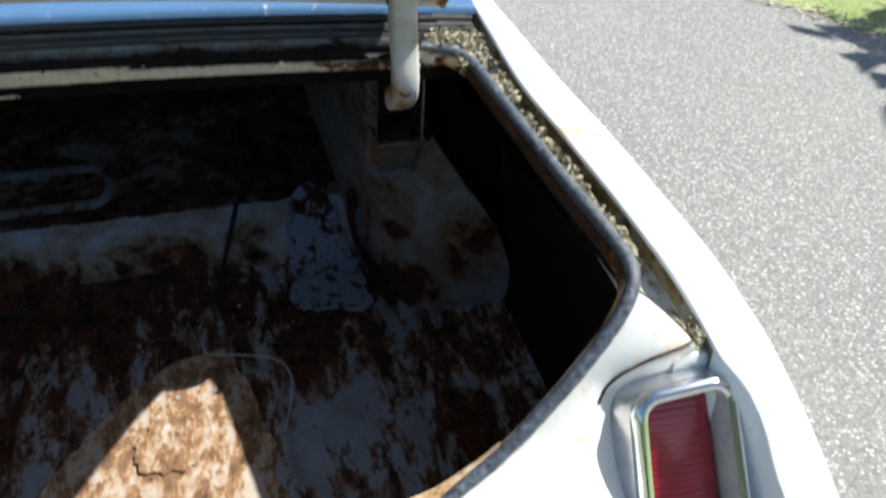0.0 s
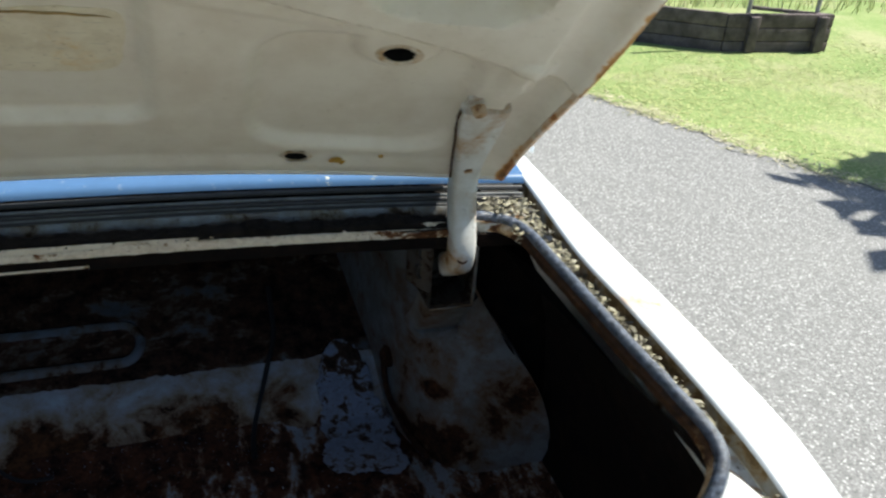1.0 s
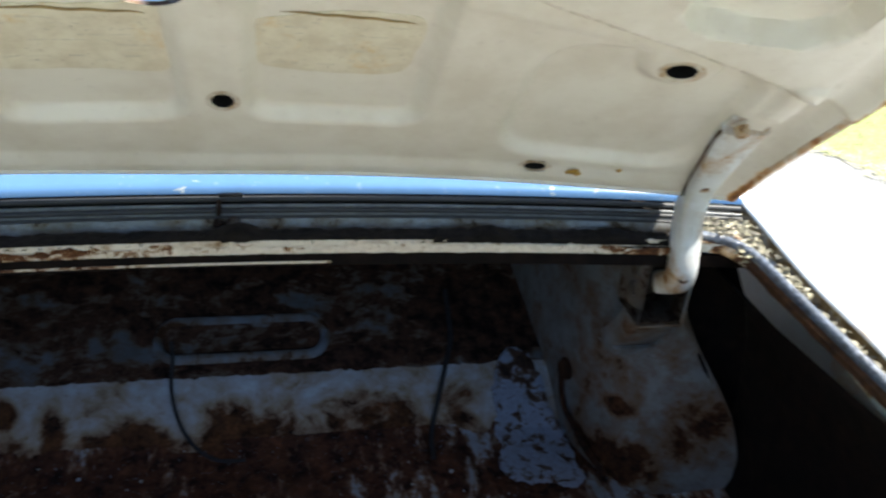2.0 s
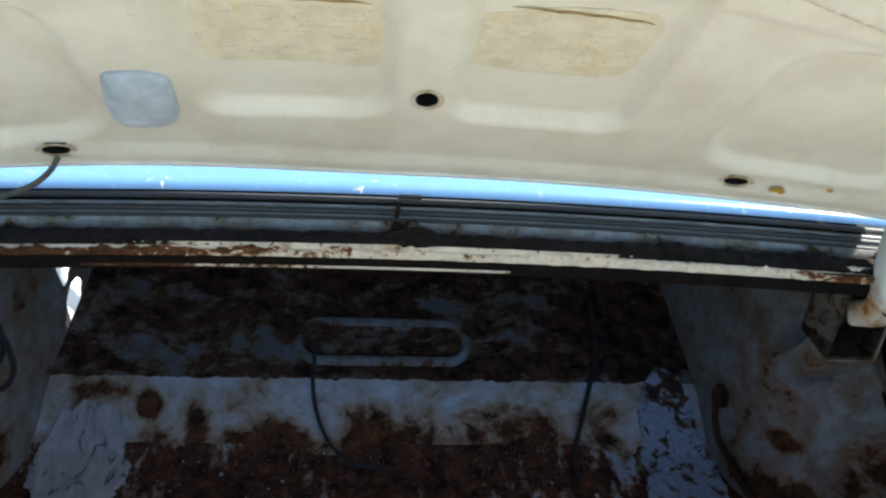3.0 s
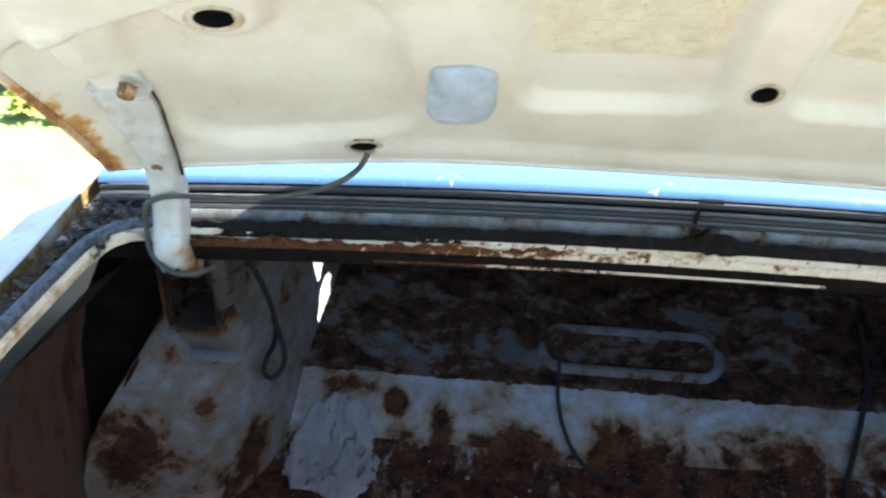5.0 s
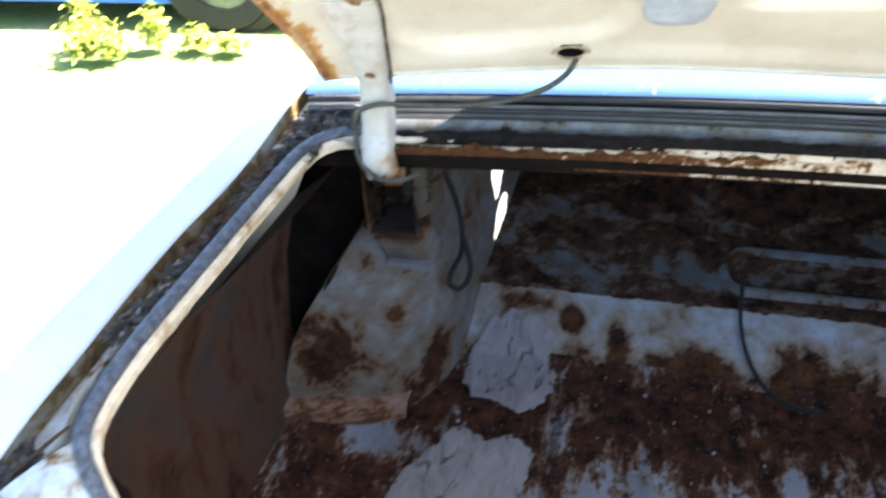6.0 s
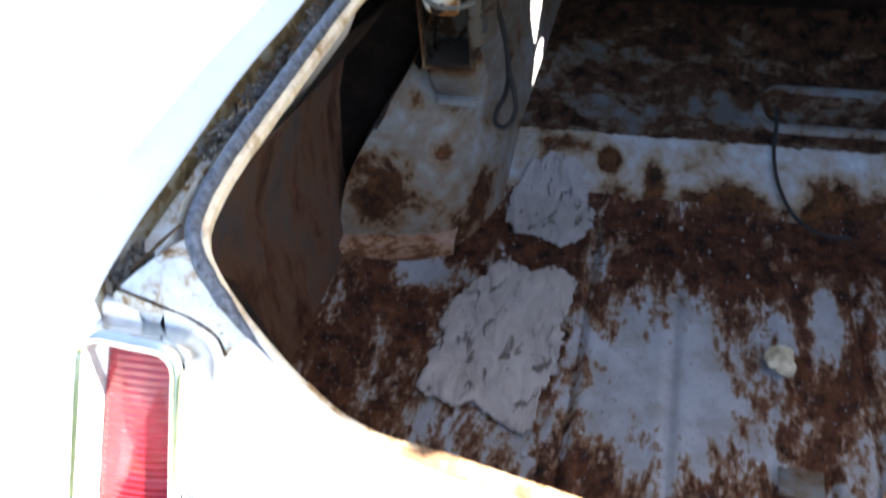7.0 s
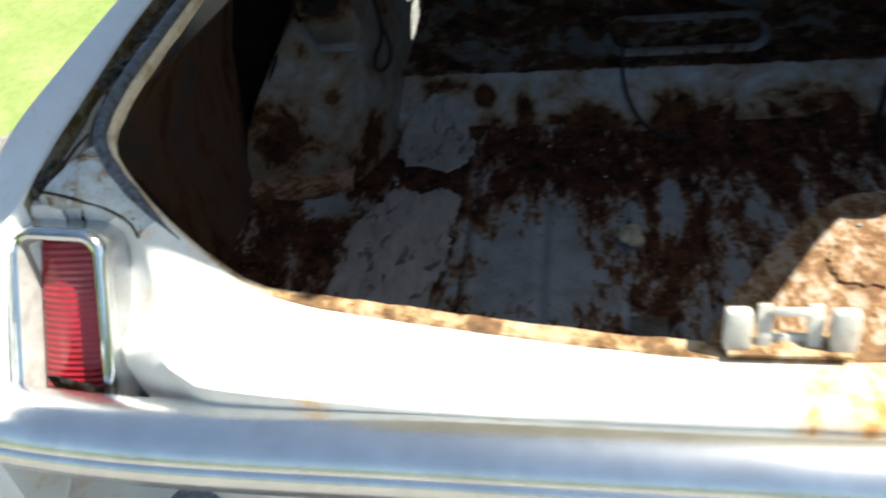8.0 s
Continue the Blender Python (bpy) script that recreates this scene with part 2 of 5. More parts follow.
M_BRACKET = rusty("bare_pink_primer", (0.26, 0.175, 0.15), 0.36, mid=0.3, rust=(0.07, 0.035, 0.02), scale=20.0, rough=0.55, stretch=(0.5, 1, 1.6))
M_SEAL = plain("old_rubber", (0.070, 0.083, 0.110), 0.30, 0, 0.9, 150.0, 1.0)
M_CHROME = plain("chrome", (0.72, 0.74, 0.76), 0.12, 1.0, 0.08, 40.0, 0.03)
M_BUMPER = plain("worn_bumper_chrome", (0.80, 0.81, 0.82), 0.27, 1.0, 0.10, 25.0, 0.06)
M_CHROME_OLD = plain("dull_trim", (0.20, 0.21, 0.22), 0.42, 0.7, 0.4, 30.0, 0.15)
M_TRIM = plain("weathered_trim", (0.085, 0.09, 0.092), 0.38, 0.0, 0.5, 40.0, 0.15)
M_BANDTRIM = rusty("grimy_band", (0.175, 0.195, 0.21), 0.24, mid=0.4, rust=(0.03, 0.022, 0.016), dark=(0.015, 0.012, 0.01), scale=20.0, rough=0.35, grime=0.9, stretch=(1, 1, 0.6), specks=0.8)
M_BLACK = plain("black_rubber", (0.018, 0.018, 0.02), 0.6, 0, 0.4, 60.0, 0.3)
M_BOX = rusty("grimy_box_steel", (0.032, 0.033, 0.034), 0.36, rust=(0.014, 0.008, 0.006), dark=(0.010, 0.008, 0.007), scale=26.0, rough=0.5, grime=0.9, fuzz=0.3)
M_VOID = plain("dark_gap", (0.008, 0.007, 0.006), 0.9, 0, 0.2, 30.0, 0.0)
# Zones at z 0.85 darken the arm's foot for its dirt and shadow.
M_HINGE = rusty("hinge_paint", (0.60, 0.605, 0.585), 0.06, rust=(0.16, 0.075, 0.03), scale=14.0, rough=0.45, zones=(((0.535, 0.80, 0.850), (0.06, 0.06, 0.04), 0.22), ((-0.535, 0.80, 0.850), (0.06, 0.06, 0.04), 0.25), ((0.52, 0.71, 1.09), (0.06, 0.06, 0.035), 0.12), ((-0.52, 0.71, 1.09), (0.06, 0.06, 0.035), 0.12)))
def patch_sheet():
    m, n, l, b = nodes_of("grey_repair_sheet")
    streak = noise_tex(n, l, 30.0, 7, 0.72, (1.4, 0.5, 1), 1.2)
    gouge = ramp(n, l, noise_tex(n, l, 42.0, 4, 0.6, (1.6, 0.6, 1), 0.6), [(0.58, grey(0)), (0.64, grey(0.95))])
    c = ramp(n, l, streak, [(0.28, (0.10, 0.09, 0.092)), (0.42, (0.22, 0.21, 0.218)), (0.7, (0.33, 0.312, 0.318))])
    l.new(mix(n, l, gouge, c, (0.06, 0.05, 0.05)), b.inputs["Base Color"])
    b.inputs["Roughness"].default_value = 0.75
    bump(n, l, b, streak, 0.6, 0.005)
    return m


M_PATCH = patch_sheet()
M_FLAKY = rusty("flaking_blue_paint", (0.20, 0.24, 0.33), 0.30, rust=(0.04, 0.025, 0.02), dark=(0.012, 0.009, 0.008), scale=42.0, rough=0.6, halo=0.04, relief=0.7, specks=0.9, fuzz=0.3, zones=(((0.46, 1.07, 0.53), (0.10, 0.05, 0.05), 0.18),))


def asphalt():
    m, n, l, b = nodes_of("asphalt")
    v = n.new("ShaderNodeTexVoronoi")
    v.inputs["Scale"].default_value = 1.0
    l.new(coords(n, l, 135.0), v.inputs["Vector"])
    sep = n.new("ShaderNodeSeparateColor")
    l.new(v.outputs["Color"], sep.inputs[0])
    stone = ramp(n, l, sep.outputs[0], [(0.0, grey(0.10)), (0.45, grey(0.205)), (0.82, (0.29, 0.289, 0.288)), (1.0, (0.56, 0.556, 0.55))])
    gap = ramp(n, l, v.outputs["Distance"], [(0.35, grey(0)), (0.62, grey(0.75))])
    c = mix(n, l, gap, stone, grey(0.17))
    big = noise_tex(n, l, 0.8, 5, 0.6)
    l.new(mix(n, l, ramp(n, l, big, [(0.3, grey(0)), (0.8, grey(0.35))]), c, (0.29, 0.288, 0.28)), b.inputs["Base Color"])
    b.inputs["Roughness"].default_value = 0.85
    bump(n, l, b, noise_tex(n, l, 130.0, 3, 0.85), 0.6, 0.006)
    return m


def lawn():
    m, n, l, b = nodes_of("lawn")
    c = ramp(n, l, noise_tex(n, l, 1.3, 7, 0.7), [(0.36, (0.115, 0.21, 0.04)), (0.5, (0.20, 0.265, 0.085)), (0.62, (0.36, 0.32, 0.20))])
    d = ramp(n, l, noise_tex(n, l, 26.0, 8, 0.85), [(0.32, (0.11, 0.18, 0.045)), (0.5, (0.22, 0.29, 0.10)), (0.68, (0.40, 0.42, 0.20))])
    l.new(mix(n, l, 0.5, c, d), b.inputs["Base Color"])
    b.inputs["Roughness"].default_value = 0.9
    bump(n, l, b, noise_tex(n, l, 60.0, 4, 0.7), 0.35, 0.01)
    return m


def edge_wob(p):
    return wob(p, 3, 0.05) + wob(p, 11, 0.04) + wob(p, 31, 0.02)


def leafy(name, a, c):
    m, n, l, b = nodes_of(name)
    g = n.new("ShaderNodeNewGeometry")
    l.new(ramp(n, l, g.outputs["Random Per Island"], [(0.0, a), (1.0, c)]), b.inputs["Base Color"])
    b.inputs["Roughness"].default_value = 0.6
    b.inputs["Subsurface Weight"].default_value = 0.0
    return m


M_ASPHALT = asphalt()
M_LAWN = lawn()
M_BLADE = leafy("grass_blades", (0.28, 0.36, 0.13), (0.60, 0.56, 0.32))
M_SHORT = leafy("short_grass", (0.19, 0.28, 0.07), (0.40, 0.41, 0.17))
M_STRAW = leafy("dry_straw", (0.14, 0.15, 0.06), (0.52, 0.48, 0.33))
M_WEED = leafy("weed_leaves", (0.14, 0.24, 0.03), (0.52, 0.50, 0.08))
M_TREE = leafy("tree_leaves", (0.04, 0.08, 0.02), (0.16, 0.20, 0.07))
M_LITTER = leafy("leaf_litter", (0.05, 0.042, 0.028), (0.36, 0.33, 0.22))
# Darker litter for the left and front gutters.
M_DARK_LITTER = leafy("dark_litter", (0.010, 0.008, 0.006), (0.07, 0.055, 0.038))
M_BARK = plain("bark", (0.10, 0.08, 0.06), 0.9, 0, 0.5, 12.0, 0.8)
M_TIMBER = plain("weathered_timber", (0.12, 0.098, 0.10), 0.85, 0, 0.55, 9.0, 0.6)


def lens_red():
    m, n, l, b = nodes_of("red_lens")
    w = n.new("ShaderNodeTexWave")
    w.bands_direction = "Z"
    w.inputs["Scale"].default_value = 1.0
    l.new(coords(n, l, 55.0), w.inputs["Vector"])
    l.new(ramp(n, l, noise_tex(n, l, 25.0), [(0.2, (0.20, 0.008, 0.015)), (0.8, (0.40, 0.02, 0.035))]), b.inputs["Base Color"])
    b.inputs["Roughness"].default_value = 0.2
    b.inputs["Coat Weight"].default_value = 0.6
    bump(n, l, b, w.outputs["Fac"], 0.5, 0.003)
    return m


M_LENS = lens_red()
M_HOUSING = plain("cast_housing", (0.62, 0.63, 0.65), 0.28, 1.0, 0.2, 30.0, 0.12)
M_RECESS = plain("dull_lamp_recess", (0.34, 0.34, 0.35), 0.55, 0.0, 0.25, 40.0, 0.1)

# ---- mesh helpers ----
def part(name, bm, mat, parent=None, label="", smooth=True):
    me = bpy.data.meshes.new(name)
    bmesh.ops.recalc_face_normals(bm, faces=bm.faces)
    for e in bm.edges:
        if len(e.link_faces) == 2 and e.calc_face_angle(0.0) > 0.75:
            e.smooth = False
    bm.to_mesh(me)
    bm.free()
    if smooth:
        me.polygons.foreach_set("use_smooth", [True] * len(me.polygons))
    for k in (mat if isinstance(mat, (list, tuple)) else [mat]):
        me.materials.append(k)
    ob = new(name, me)
    if parent:
        ob.parent = parent
    if label:
        tagged(ob, label)
    return ob


def thing(name, label, category, group="", kind=""):
    ob = new(name)
    ob.empty_display_size = 0.1
    return tagged(ob, label, category, group, kind)


def curve(points, n, closed=False):
    """n points along a smooth line through the given ones, evenly by length."""
    p = [Vector(q) for q in points]
    fine = []
    m = len(p)
    for i in range(m if closed else m - 1):
        a = p[(i - 1) % m] if closed or i > 0 else p[i] * 2 - p[i + 1]
        b, c = p[i], p[(i + 1) % m]
        d = p[(i + 2) % m] if closed or i < m - 2 else c * 2 - b
        for k in range(24):
            t = k / 24
            fine.append(0.5 * ((2 * b) + (c - a) * t + (2 * a - 5 * b + 4 * c - d) * t * t + (3 * b - a - 3 * c + d) * t ** 3))
    fine.append(p[0] if closed else p[-1])
    s = [0.0]
    for a, b in zip(fine, fine[1:]):
        s.append(s[-1] + (b - a).length)
    out, j = [], 0
    for k in range(n):
        w = s[-1] * k / (n if closed else n - 1)
        while j < len(s) - 2 and s[j + 1] < w:
            j += 1
        f = (w - s[j]) / max(1e-9, s[j + 1] - s[j])
        out.append(fine[j].lerp(fine[j + 1], min(1, f)))
    return out


def sheet(bm, rows, close_u=False, close_v=False, idx=0):
    """Quads between rows of points, all of one length."""
    vs = [[bm.verts.new(q) for q in r] for r in rows]
    nu, nv = len(vs), len(vs[0])
    for i in range(nu if close_u else nu - 1):
        for j in range(nv if close_v else nv - 1):
            f = bm.faces.new((vs[i][j], vs[(i + 1) % nu][j], vs[(i + 1) % nu][(j + 1) % nv], vs[i][(j + 1) % nv]))
            f.material_index = idx
    return vs


def thick(bm, t):
    bmesh.ops.recalc_face_normals(bm, faces=bm.faces)
    bmesh.ops.solidify(bm, geom=bm.faces[:], thickness=t)


def tube(bm, path, r, seg=8, closed=False, flat=1.0):
    rows = []
    m = len(path)
    up = Vector((0, 0, 1))
    for i, q in enumerate(path):
        a = path[(i - 1) % m] if closed or i > 0 else q
        b = path[(i + 1) % m] if closed or i < m - 1 else q
        d = (Vector(b) - Vector(a)).normalized()
        side = d.cross(up)
        if side.length < 0.05:
            side = d.cross(Vector((0, 1, 0)))
        side.normalize()
        top = side.cross(d)
        rr = r(i / max(1, m - 1)) if callable(r) else r
        rows.append([Vector(q) + side * rr * math.cos(k * math.tau / seg) + top * rr * flat * math.sin(k * math.tau / seg) for k in range(seg)])
    vs = sheet(bm, rows, closed, True)
    if not closed:
        bm.faces.new(vs[0])
        bm.faces.new(vs[-1])


def box(bm, size, m=Matrix(), bevel=0.0, seg=2):
    r = bmesh.ops.create_cube(bm, size=1.0, matrix=m @ Matrix.Diagonal((*size, 1)))
    if bevel:
        es = list({e for v in r["verts"] for e in v.link_edges})
        bmesh.ops.bevel(bm, geom=es, offset=bevel, segments=seg, affect="EDGES", profile=0.5)


def lathe(bm, prof, m=Matrix(), seg=20):
    rows = [[m @ Vector((r * math.cos(k * math.tau / seg), r * math.sin(k * math.tau / seg), z)) for k in range(seg)] for r, z in prof]
    sheet(bm, rows, False, True)


def wob(p, k, amp):
    return noise.noise(Vector(p) * k) * amp


def sstep(a, b, x):
    t = max(0.0, min(1.0, (x - a) / (b - a)))
    return t * t * (3 - 2 * t)


# ---- the car ----
car = thing("car", "old pale blue sedan with rusty open trunk on asphalt driveway", "car")
RIM_HALF = [(0.0, 0.800, 0.918), (0.2, 0.800, 0.915), (0.40, 0.801, 0.908), (0.53, 0.803, 0.906), (0.578, 0.797, 0.905), (0.604, 0.768, 0.902), (0.613, 0.70, 0.895),
            (0.624, 0.566, 0.880), (0.633, 0.476, 0.867), (0.636, 0.420, 0.854), (0.630, 0.392, 0.842), (0.614, 0.377, 0.813),
            (0.582, 0.360, 0.777), (0.534, 0.341, 0.735), (0.500, 0.331, 0.713), (0.45, 0.321, 0.702), (0.30, 0.296, 0.700), (0.12, 0.270, 0.700), (0.0, 0.262, 0.700)]
FEN_IN = [(0.655, 0.98, 0.931), (0.654, 0.853, 0.922), (0.656, 0.717, 0.902), (0.672, 0.62, 0.885), (0.690, 0.53, 0.865), (0.700, 0.475, 0.852), (0.711, 0.414, 0.835), (0.715, 0.356, 0.819), (0.716, 0.328, 0.810), (0.732, 0.305, 0.793), (0.744, 0.282, 0.765), (0.753, 0.251, 0.722), (0.760, 0.20, 0.69)]
FEN_OUT = [(0.679, 0.96, 0.938), (0.686, 0.893, 0.928), (0.704, 0.713, 0.907), (0.726, 0.61, 0.887), (0.744, 0.503, 0.867), (0.757, 0.431, 0.851), (0.774, 0.39, 0.825), (0.794, 0.354, 0.792), (0.82, 0.301, 0.734), (0.838, 0.251, 0.679), (0.846, 0.213, 0.643)]


def side_of(p, s):
    return Vector((p[0] * s, p[1], p[2]))


def at_y(points, y):
    """The point of a polyline at a given y (y falls along it)."""
    for a, b in zip(points, points[1:]):
        if a[1] >= y >= b[1] and a[1] != b[1]:
            f = (a[1] - y) / (a[1] - b[1])
            return Vector(a).lerp(Vector(b), f)
    return Vector(points[0] if y > points[0][1] else points[-1])


FI = curve(FEN_IN, 60)
FO = curve(FEN_OUT, 60)
left_rim = [side_of(p, -1) for p in curve(RIM_HALF, 120)]
# the opening's right rear corner is cut a little wider
RIGHT_REAR = [(0.627, 0.566, 0.882), (0.639, 0.476, 0.873), (0.645, 0.420, 0.866), (0.640, 0.395, 0.857), (0.621, 0.379, 0.832), (0.583, 0.363, 0.793), (0.528, 0.345, 0.745), (0.482, 0.332, 0.716), (0.43, 0.318, 0.702), (0.30, 0.296, 0.700), (0.12, 0.270, 0.700), (0.0, 0.262, 0.700)]
right_rim = curve(RIM_HALF[:7] + RIGHT_REAR, 120)
RIM = right_rim + left_rim[::-1][1:-1]


def out_of(i):
    """Outward direction, level, of the rim at its i-th point."""
    d = RIM[(i + 1) % len(RIM)] - RIM[i - 1]
    return Vector((-d.y, d.x, 0)).normalized()


def wide_gutter(s, y):
    """The gutter is a little wider on one side."""
    return 0.009 * sstep(0.45, 0.62, y) * sstep(1.0, 0.93, y) if s < 0 else 0.0


def quarter(s):
    bm = bmesh.new()
    rows = []
    ys = [0.187 + (0.95 - 0.187) * k / 60 for k in range(61)] + [0.98 + 0.04 * k for k in range(20)]
    for y in ys:
        i, o = at_y(FI, min(y, 0.949)), at_y(FO, min(y, 0.949))
        i.y = o.y = y
        i.x += wide_gutter(s, y)
        tail = sstep(0.36, 0.30, y)
        w = max(o.x - i.x, 0.008)
        pin = sstep(0.30, 0.19, y) * 0.02
        drop = 0.024 + 0.22 * tail
        rows.append([side_of(q, s) for q in (
            (i.x + 0.012 * tail + 0.001, y, i.z - drop), (i.x, y, i.z - 0.003), (i.x + 0.0015, y, i.z), (i.x + 0.004, y, i.z + 0.001), (i.x + w * 0.5, y, (i.z + o.z) / 2 + 0.002), (i.x + w * 0.85, y, o.z + 0.001),
            (o.x, y, o.z - 0.003), (o.x + 0.006 - pin * 0.3, y, o.z - 0.014), (o.x + 0.016 - pin, y, o.z - 0.05), (o.x + 0.032 - pin, y, min(0.74, o.z - 0.08)), (o.x + 0.04 - pin, y, 0.62), (o.x + 0.036 - pin, y, 0.46), (o.x + 0.015 - pin, y, 0.32), (o.x - 0.03 - pin, y, 0.26))])
    vs = sheet(bm, rows)
    bm.faces.new(vs[0])
    bm.faces.ensure_lookup_table()
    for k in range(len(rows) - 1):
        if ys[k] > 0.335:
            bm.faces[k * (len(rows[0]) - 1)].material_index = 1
    arch_cut = []
    for f in bm.faces:
        c = f.calc_center_median()
        if abs(c.x) > 0.6 and c.z < 0.70 and math.hypot(c.y - 1.24, c.z - 0.30) < 0.40:
            arch_cut.append(f)
    bmesh.ops.delete(bm, geom=arch_cut, context="FACES")
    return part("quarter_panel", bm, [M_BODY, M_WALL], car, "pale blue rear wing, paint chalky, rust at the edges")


for s in (1, -1):
    quarter(s)


def rim_parts():
    n = len(RIM)
    # flange inside the opening
    bm = bmesh.new()
    rows = []
    for i in range(n):
        o, p = out_of(i), RIM[i]
        k = wob(p, 60, 0.002)
        rows.append([p + o * 0.008 + Vector((0, 0, 0.0)), p + o * 0.003 + Vector((0, 0, 0.001)), p - o * 0.001 + Vector((0, 0, -0.003)), p - o * 0.001 + Vector((0, 0, -0.011 + k)), p + o * 0.004 + Vector((0, 0, -0.013 + k))])
    sheet(bm, rows, True)
    part("trunk_flange", bm, M_FLANGE, car, "cream painted flange round the trunk opening, chipped")
    # rubber seal outside the flange, lost along the rear lip and front
    for s in (1, -1):
        pts = []
        for i in range(n):
            p = RIM[i]
            if p.x * s > 0.55 and p.z > 0.775 or (p.x * s > 0.42 and p.y < 0.5 and p.z > (0.7 if s > 0 else 0.752)):
                pts.append((i, p + out_of(i) * 0.0100 + Vector((0, 0, 0.003))))
        pts.sort(key=lambda q: -q[1].y)
        line = [q for _, q in pts]
        bm = bmesh.new()
        tube(bm, curve(line, 260), lambda t: (0.0070 + 0.0008 * noise.noise(Vector((t * 40, s, 0))) + 0.0006 * noise.noise(Vector((t * 160, s, 5)))) * (1 - 0.9 * sstep(0.94 if s > 0 else 0.88, 1.0, t)), 12)
        part("weatherstrip", bm, M_SEAL, car, "perished grey rubber trunk seal")


rim_parts()


def gutter(s):
    """Sunk channel between the seal and the wing, with the plain corner plate behind it."""
    bm = bmesh.new()
    rows = []
    for k in range(60):
        y = 0.86 - (0.86 - 0.358) * k / 59
        f = at_y(FI, y)
        f.x += wide_gutter(s, y)
        if y > 0.80:
            a = Vector((0.545, y, 0.91))
        elif y > 0.40:
            a = at_y([q for q in right_rim if q.x > 0.58 and q.y > 0.395], y) if y < 0.797 else Vector((0.578, y, 0.905))
            a = a + Vector((0.012, 0, 0))
        else:
            a = Vector((0.652, 0.40, 0.856)).lerp(Vector((0.688, 0.326, 0.812)), (0.40 - y) / 0.074)
            a.y = y
        deep = 0.014 + 0.004 * sstep(0.62, 0.45, y)
        b = Vector((f.x + 0.002, y, f.z - 0.010))
        base = min(a.z + 0.003, f.z - 0.008) - deep
        rows.append([side_of(q, s) for q in (a, a.lerp(b, 0.15) * 1.0 + Vector((0, 0, base - a.lerp(b, 0.15).z)), a.lerp(b, 0.5) + Vector((0, 0, base - a.lerp(b, 0.5).z + wob((y, s, 0), 30, 0.001))), Vector((b.x - 0.001, y, base)), b)])
    sheet(bm, rows)
    part("drip_gutter", bm, M_DECK, car, "weathered drip gutter beside the trunk seal, flaking paint")


for s in (1, -1):
    gutter(s)

# rear panel between the lamps, hanging from the lip
def rear_panel():
    bm = bmesh.new()
    halves = []
    for rim in (right_rim, [side_of(p, -1) for p in left_rim]):
        i0 = min(range(120), key=lambda i: (rim[i] - Vector((0.645, 0.405, 0.864))).length)
        top = rim[i0:]
        m = len(top)
        low = curve([(0.702, 0.347, 0.812), (0.677, 0.342, 0.812), (0.644, 0.343, 0.800), (0.620, 0.345, 0.785), (0.609, 0.339, 0.765), (0.597, 0.314, 0.737), (0.588, 0.285, 0.714), (0.572, 0.245, 0.704), (0.54, 0.222, 0.698), (0.50, 0.213, 0.690), (0.30, 0.207, 0.679), (0.12, 0.203, 0.680), (0, 0.202, 0.682)], m)
        half = []
        for a, b in zip(top, low):
            a = a + Vector((0, -0.006, 0.001))
            mid = a.lerp(b, 0.5) + Vector((0, -0.004, 0.007))
            half.append([a, a.lerp(b, 0.12) + Vector((0, -0.002, 0.003)), a.lerp(b, 0.3) + Vector((0, -0.003, 0.006)), mid, a.lerp(b, 0.75) + Vector((0, -0.004, 0.006)), a.lerp(b, 0.92) + Vector((0, -0.002, 0.003)), b, b + Vector((0.046 * sstep(0.545, 0.58, b.x) * sstep(0.665, 0.63, b.x), 0.004, -0.03)), b + Vector((0.050 * sstep(0.545, 0.58, b.x) * sstep(0.665, 0.63, b.x), 0.03, -0.30))])
        halves.append(half)
    full = halves[0] + [[side_of(q, -1) for q in r] for r in halves[1][::-1][1:]]
    sheet(bm, full)
    for f in bm.faces:
        c = f.calc_center_median()
        # Left corner only: lid shadow painted in with the darker material.
        if c.y > 0.318 and c.z > 0.775 and -c.x > 0.588 - 0.012 * noise.noise(c * 60):
            f.material_index = 1
        # Low middle faces behind the bumper are coloured black.
        elif c.z < 0.60 and abs(c.x) < 0.45:
            f.material_index = 2
    part("rear_panel", bm, [M_REAR, M_PLATE_SHADE, M_BLACK], car, "pale blue rear panel below the rusty trunk lip")
    crack = plain("dark_crack", (0.05, 0.032, 0.02), 0.9, 0, 0.5, 80.0, 0.3)
    for s in (1, -1):
        for pts in ([side_of(r[5] + Vector((0, 0.0, 0.001)), s) for r in halves[0 if s > 0 else 1] if 0.575 < r[0].x < 0.647], [side_of(q, s) for q in ((0.650, 0.392, 0.857), (0.664, 0.383, 0.847), (0.676, 0.378, 0.837), (0.688, 0.370, 0.827), (0.700, 0.366, 0.815))]):
            bm = bmesh.new()
            tube(bm, curve([q + Vector((wob(q, 90, 0.002), wob(q, 70, 0.003), 0)) for q in pts], 40), lambda t: 0.0014 + 0.0012 * abs(noise.noise(Vector((t * 14, 7, 0)))), 6)
            part("plate_seam", bm, crack, car)


rear_panel()
for s in (1, -1):
    # plate that closes the corner above the lamp
    bm = bmesh.new()
    sheet(bm, [[side_of((x, y + wob((x, y, 0), 30, 0.001), z - max(0, x - 0.71) * 0.35), s) for y, z in ((0.356, 0.806), (0.346, 0.804), (0.342, 0.797), (0.345, 0.75), (0.35, 0.66))] for x in [0.680 + 0.010 * k for k in range(10)]])
    part("corner_plate", bm, M_REAR, car)


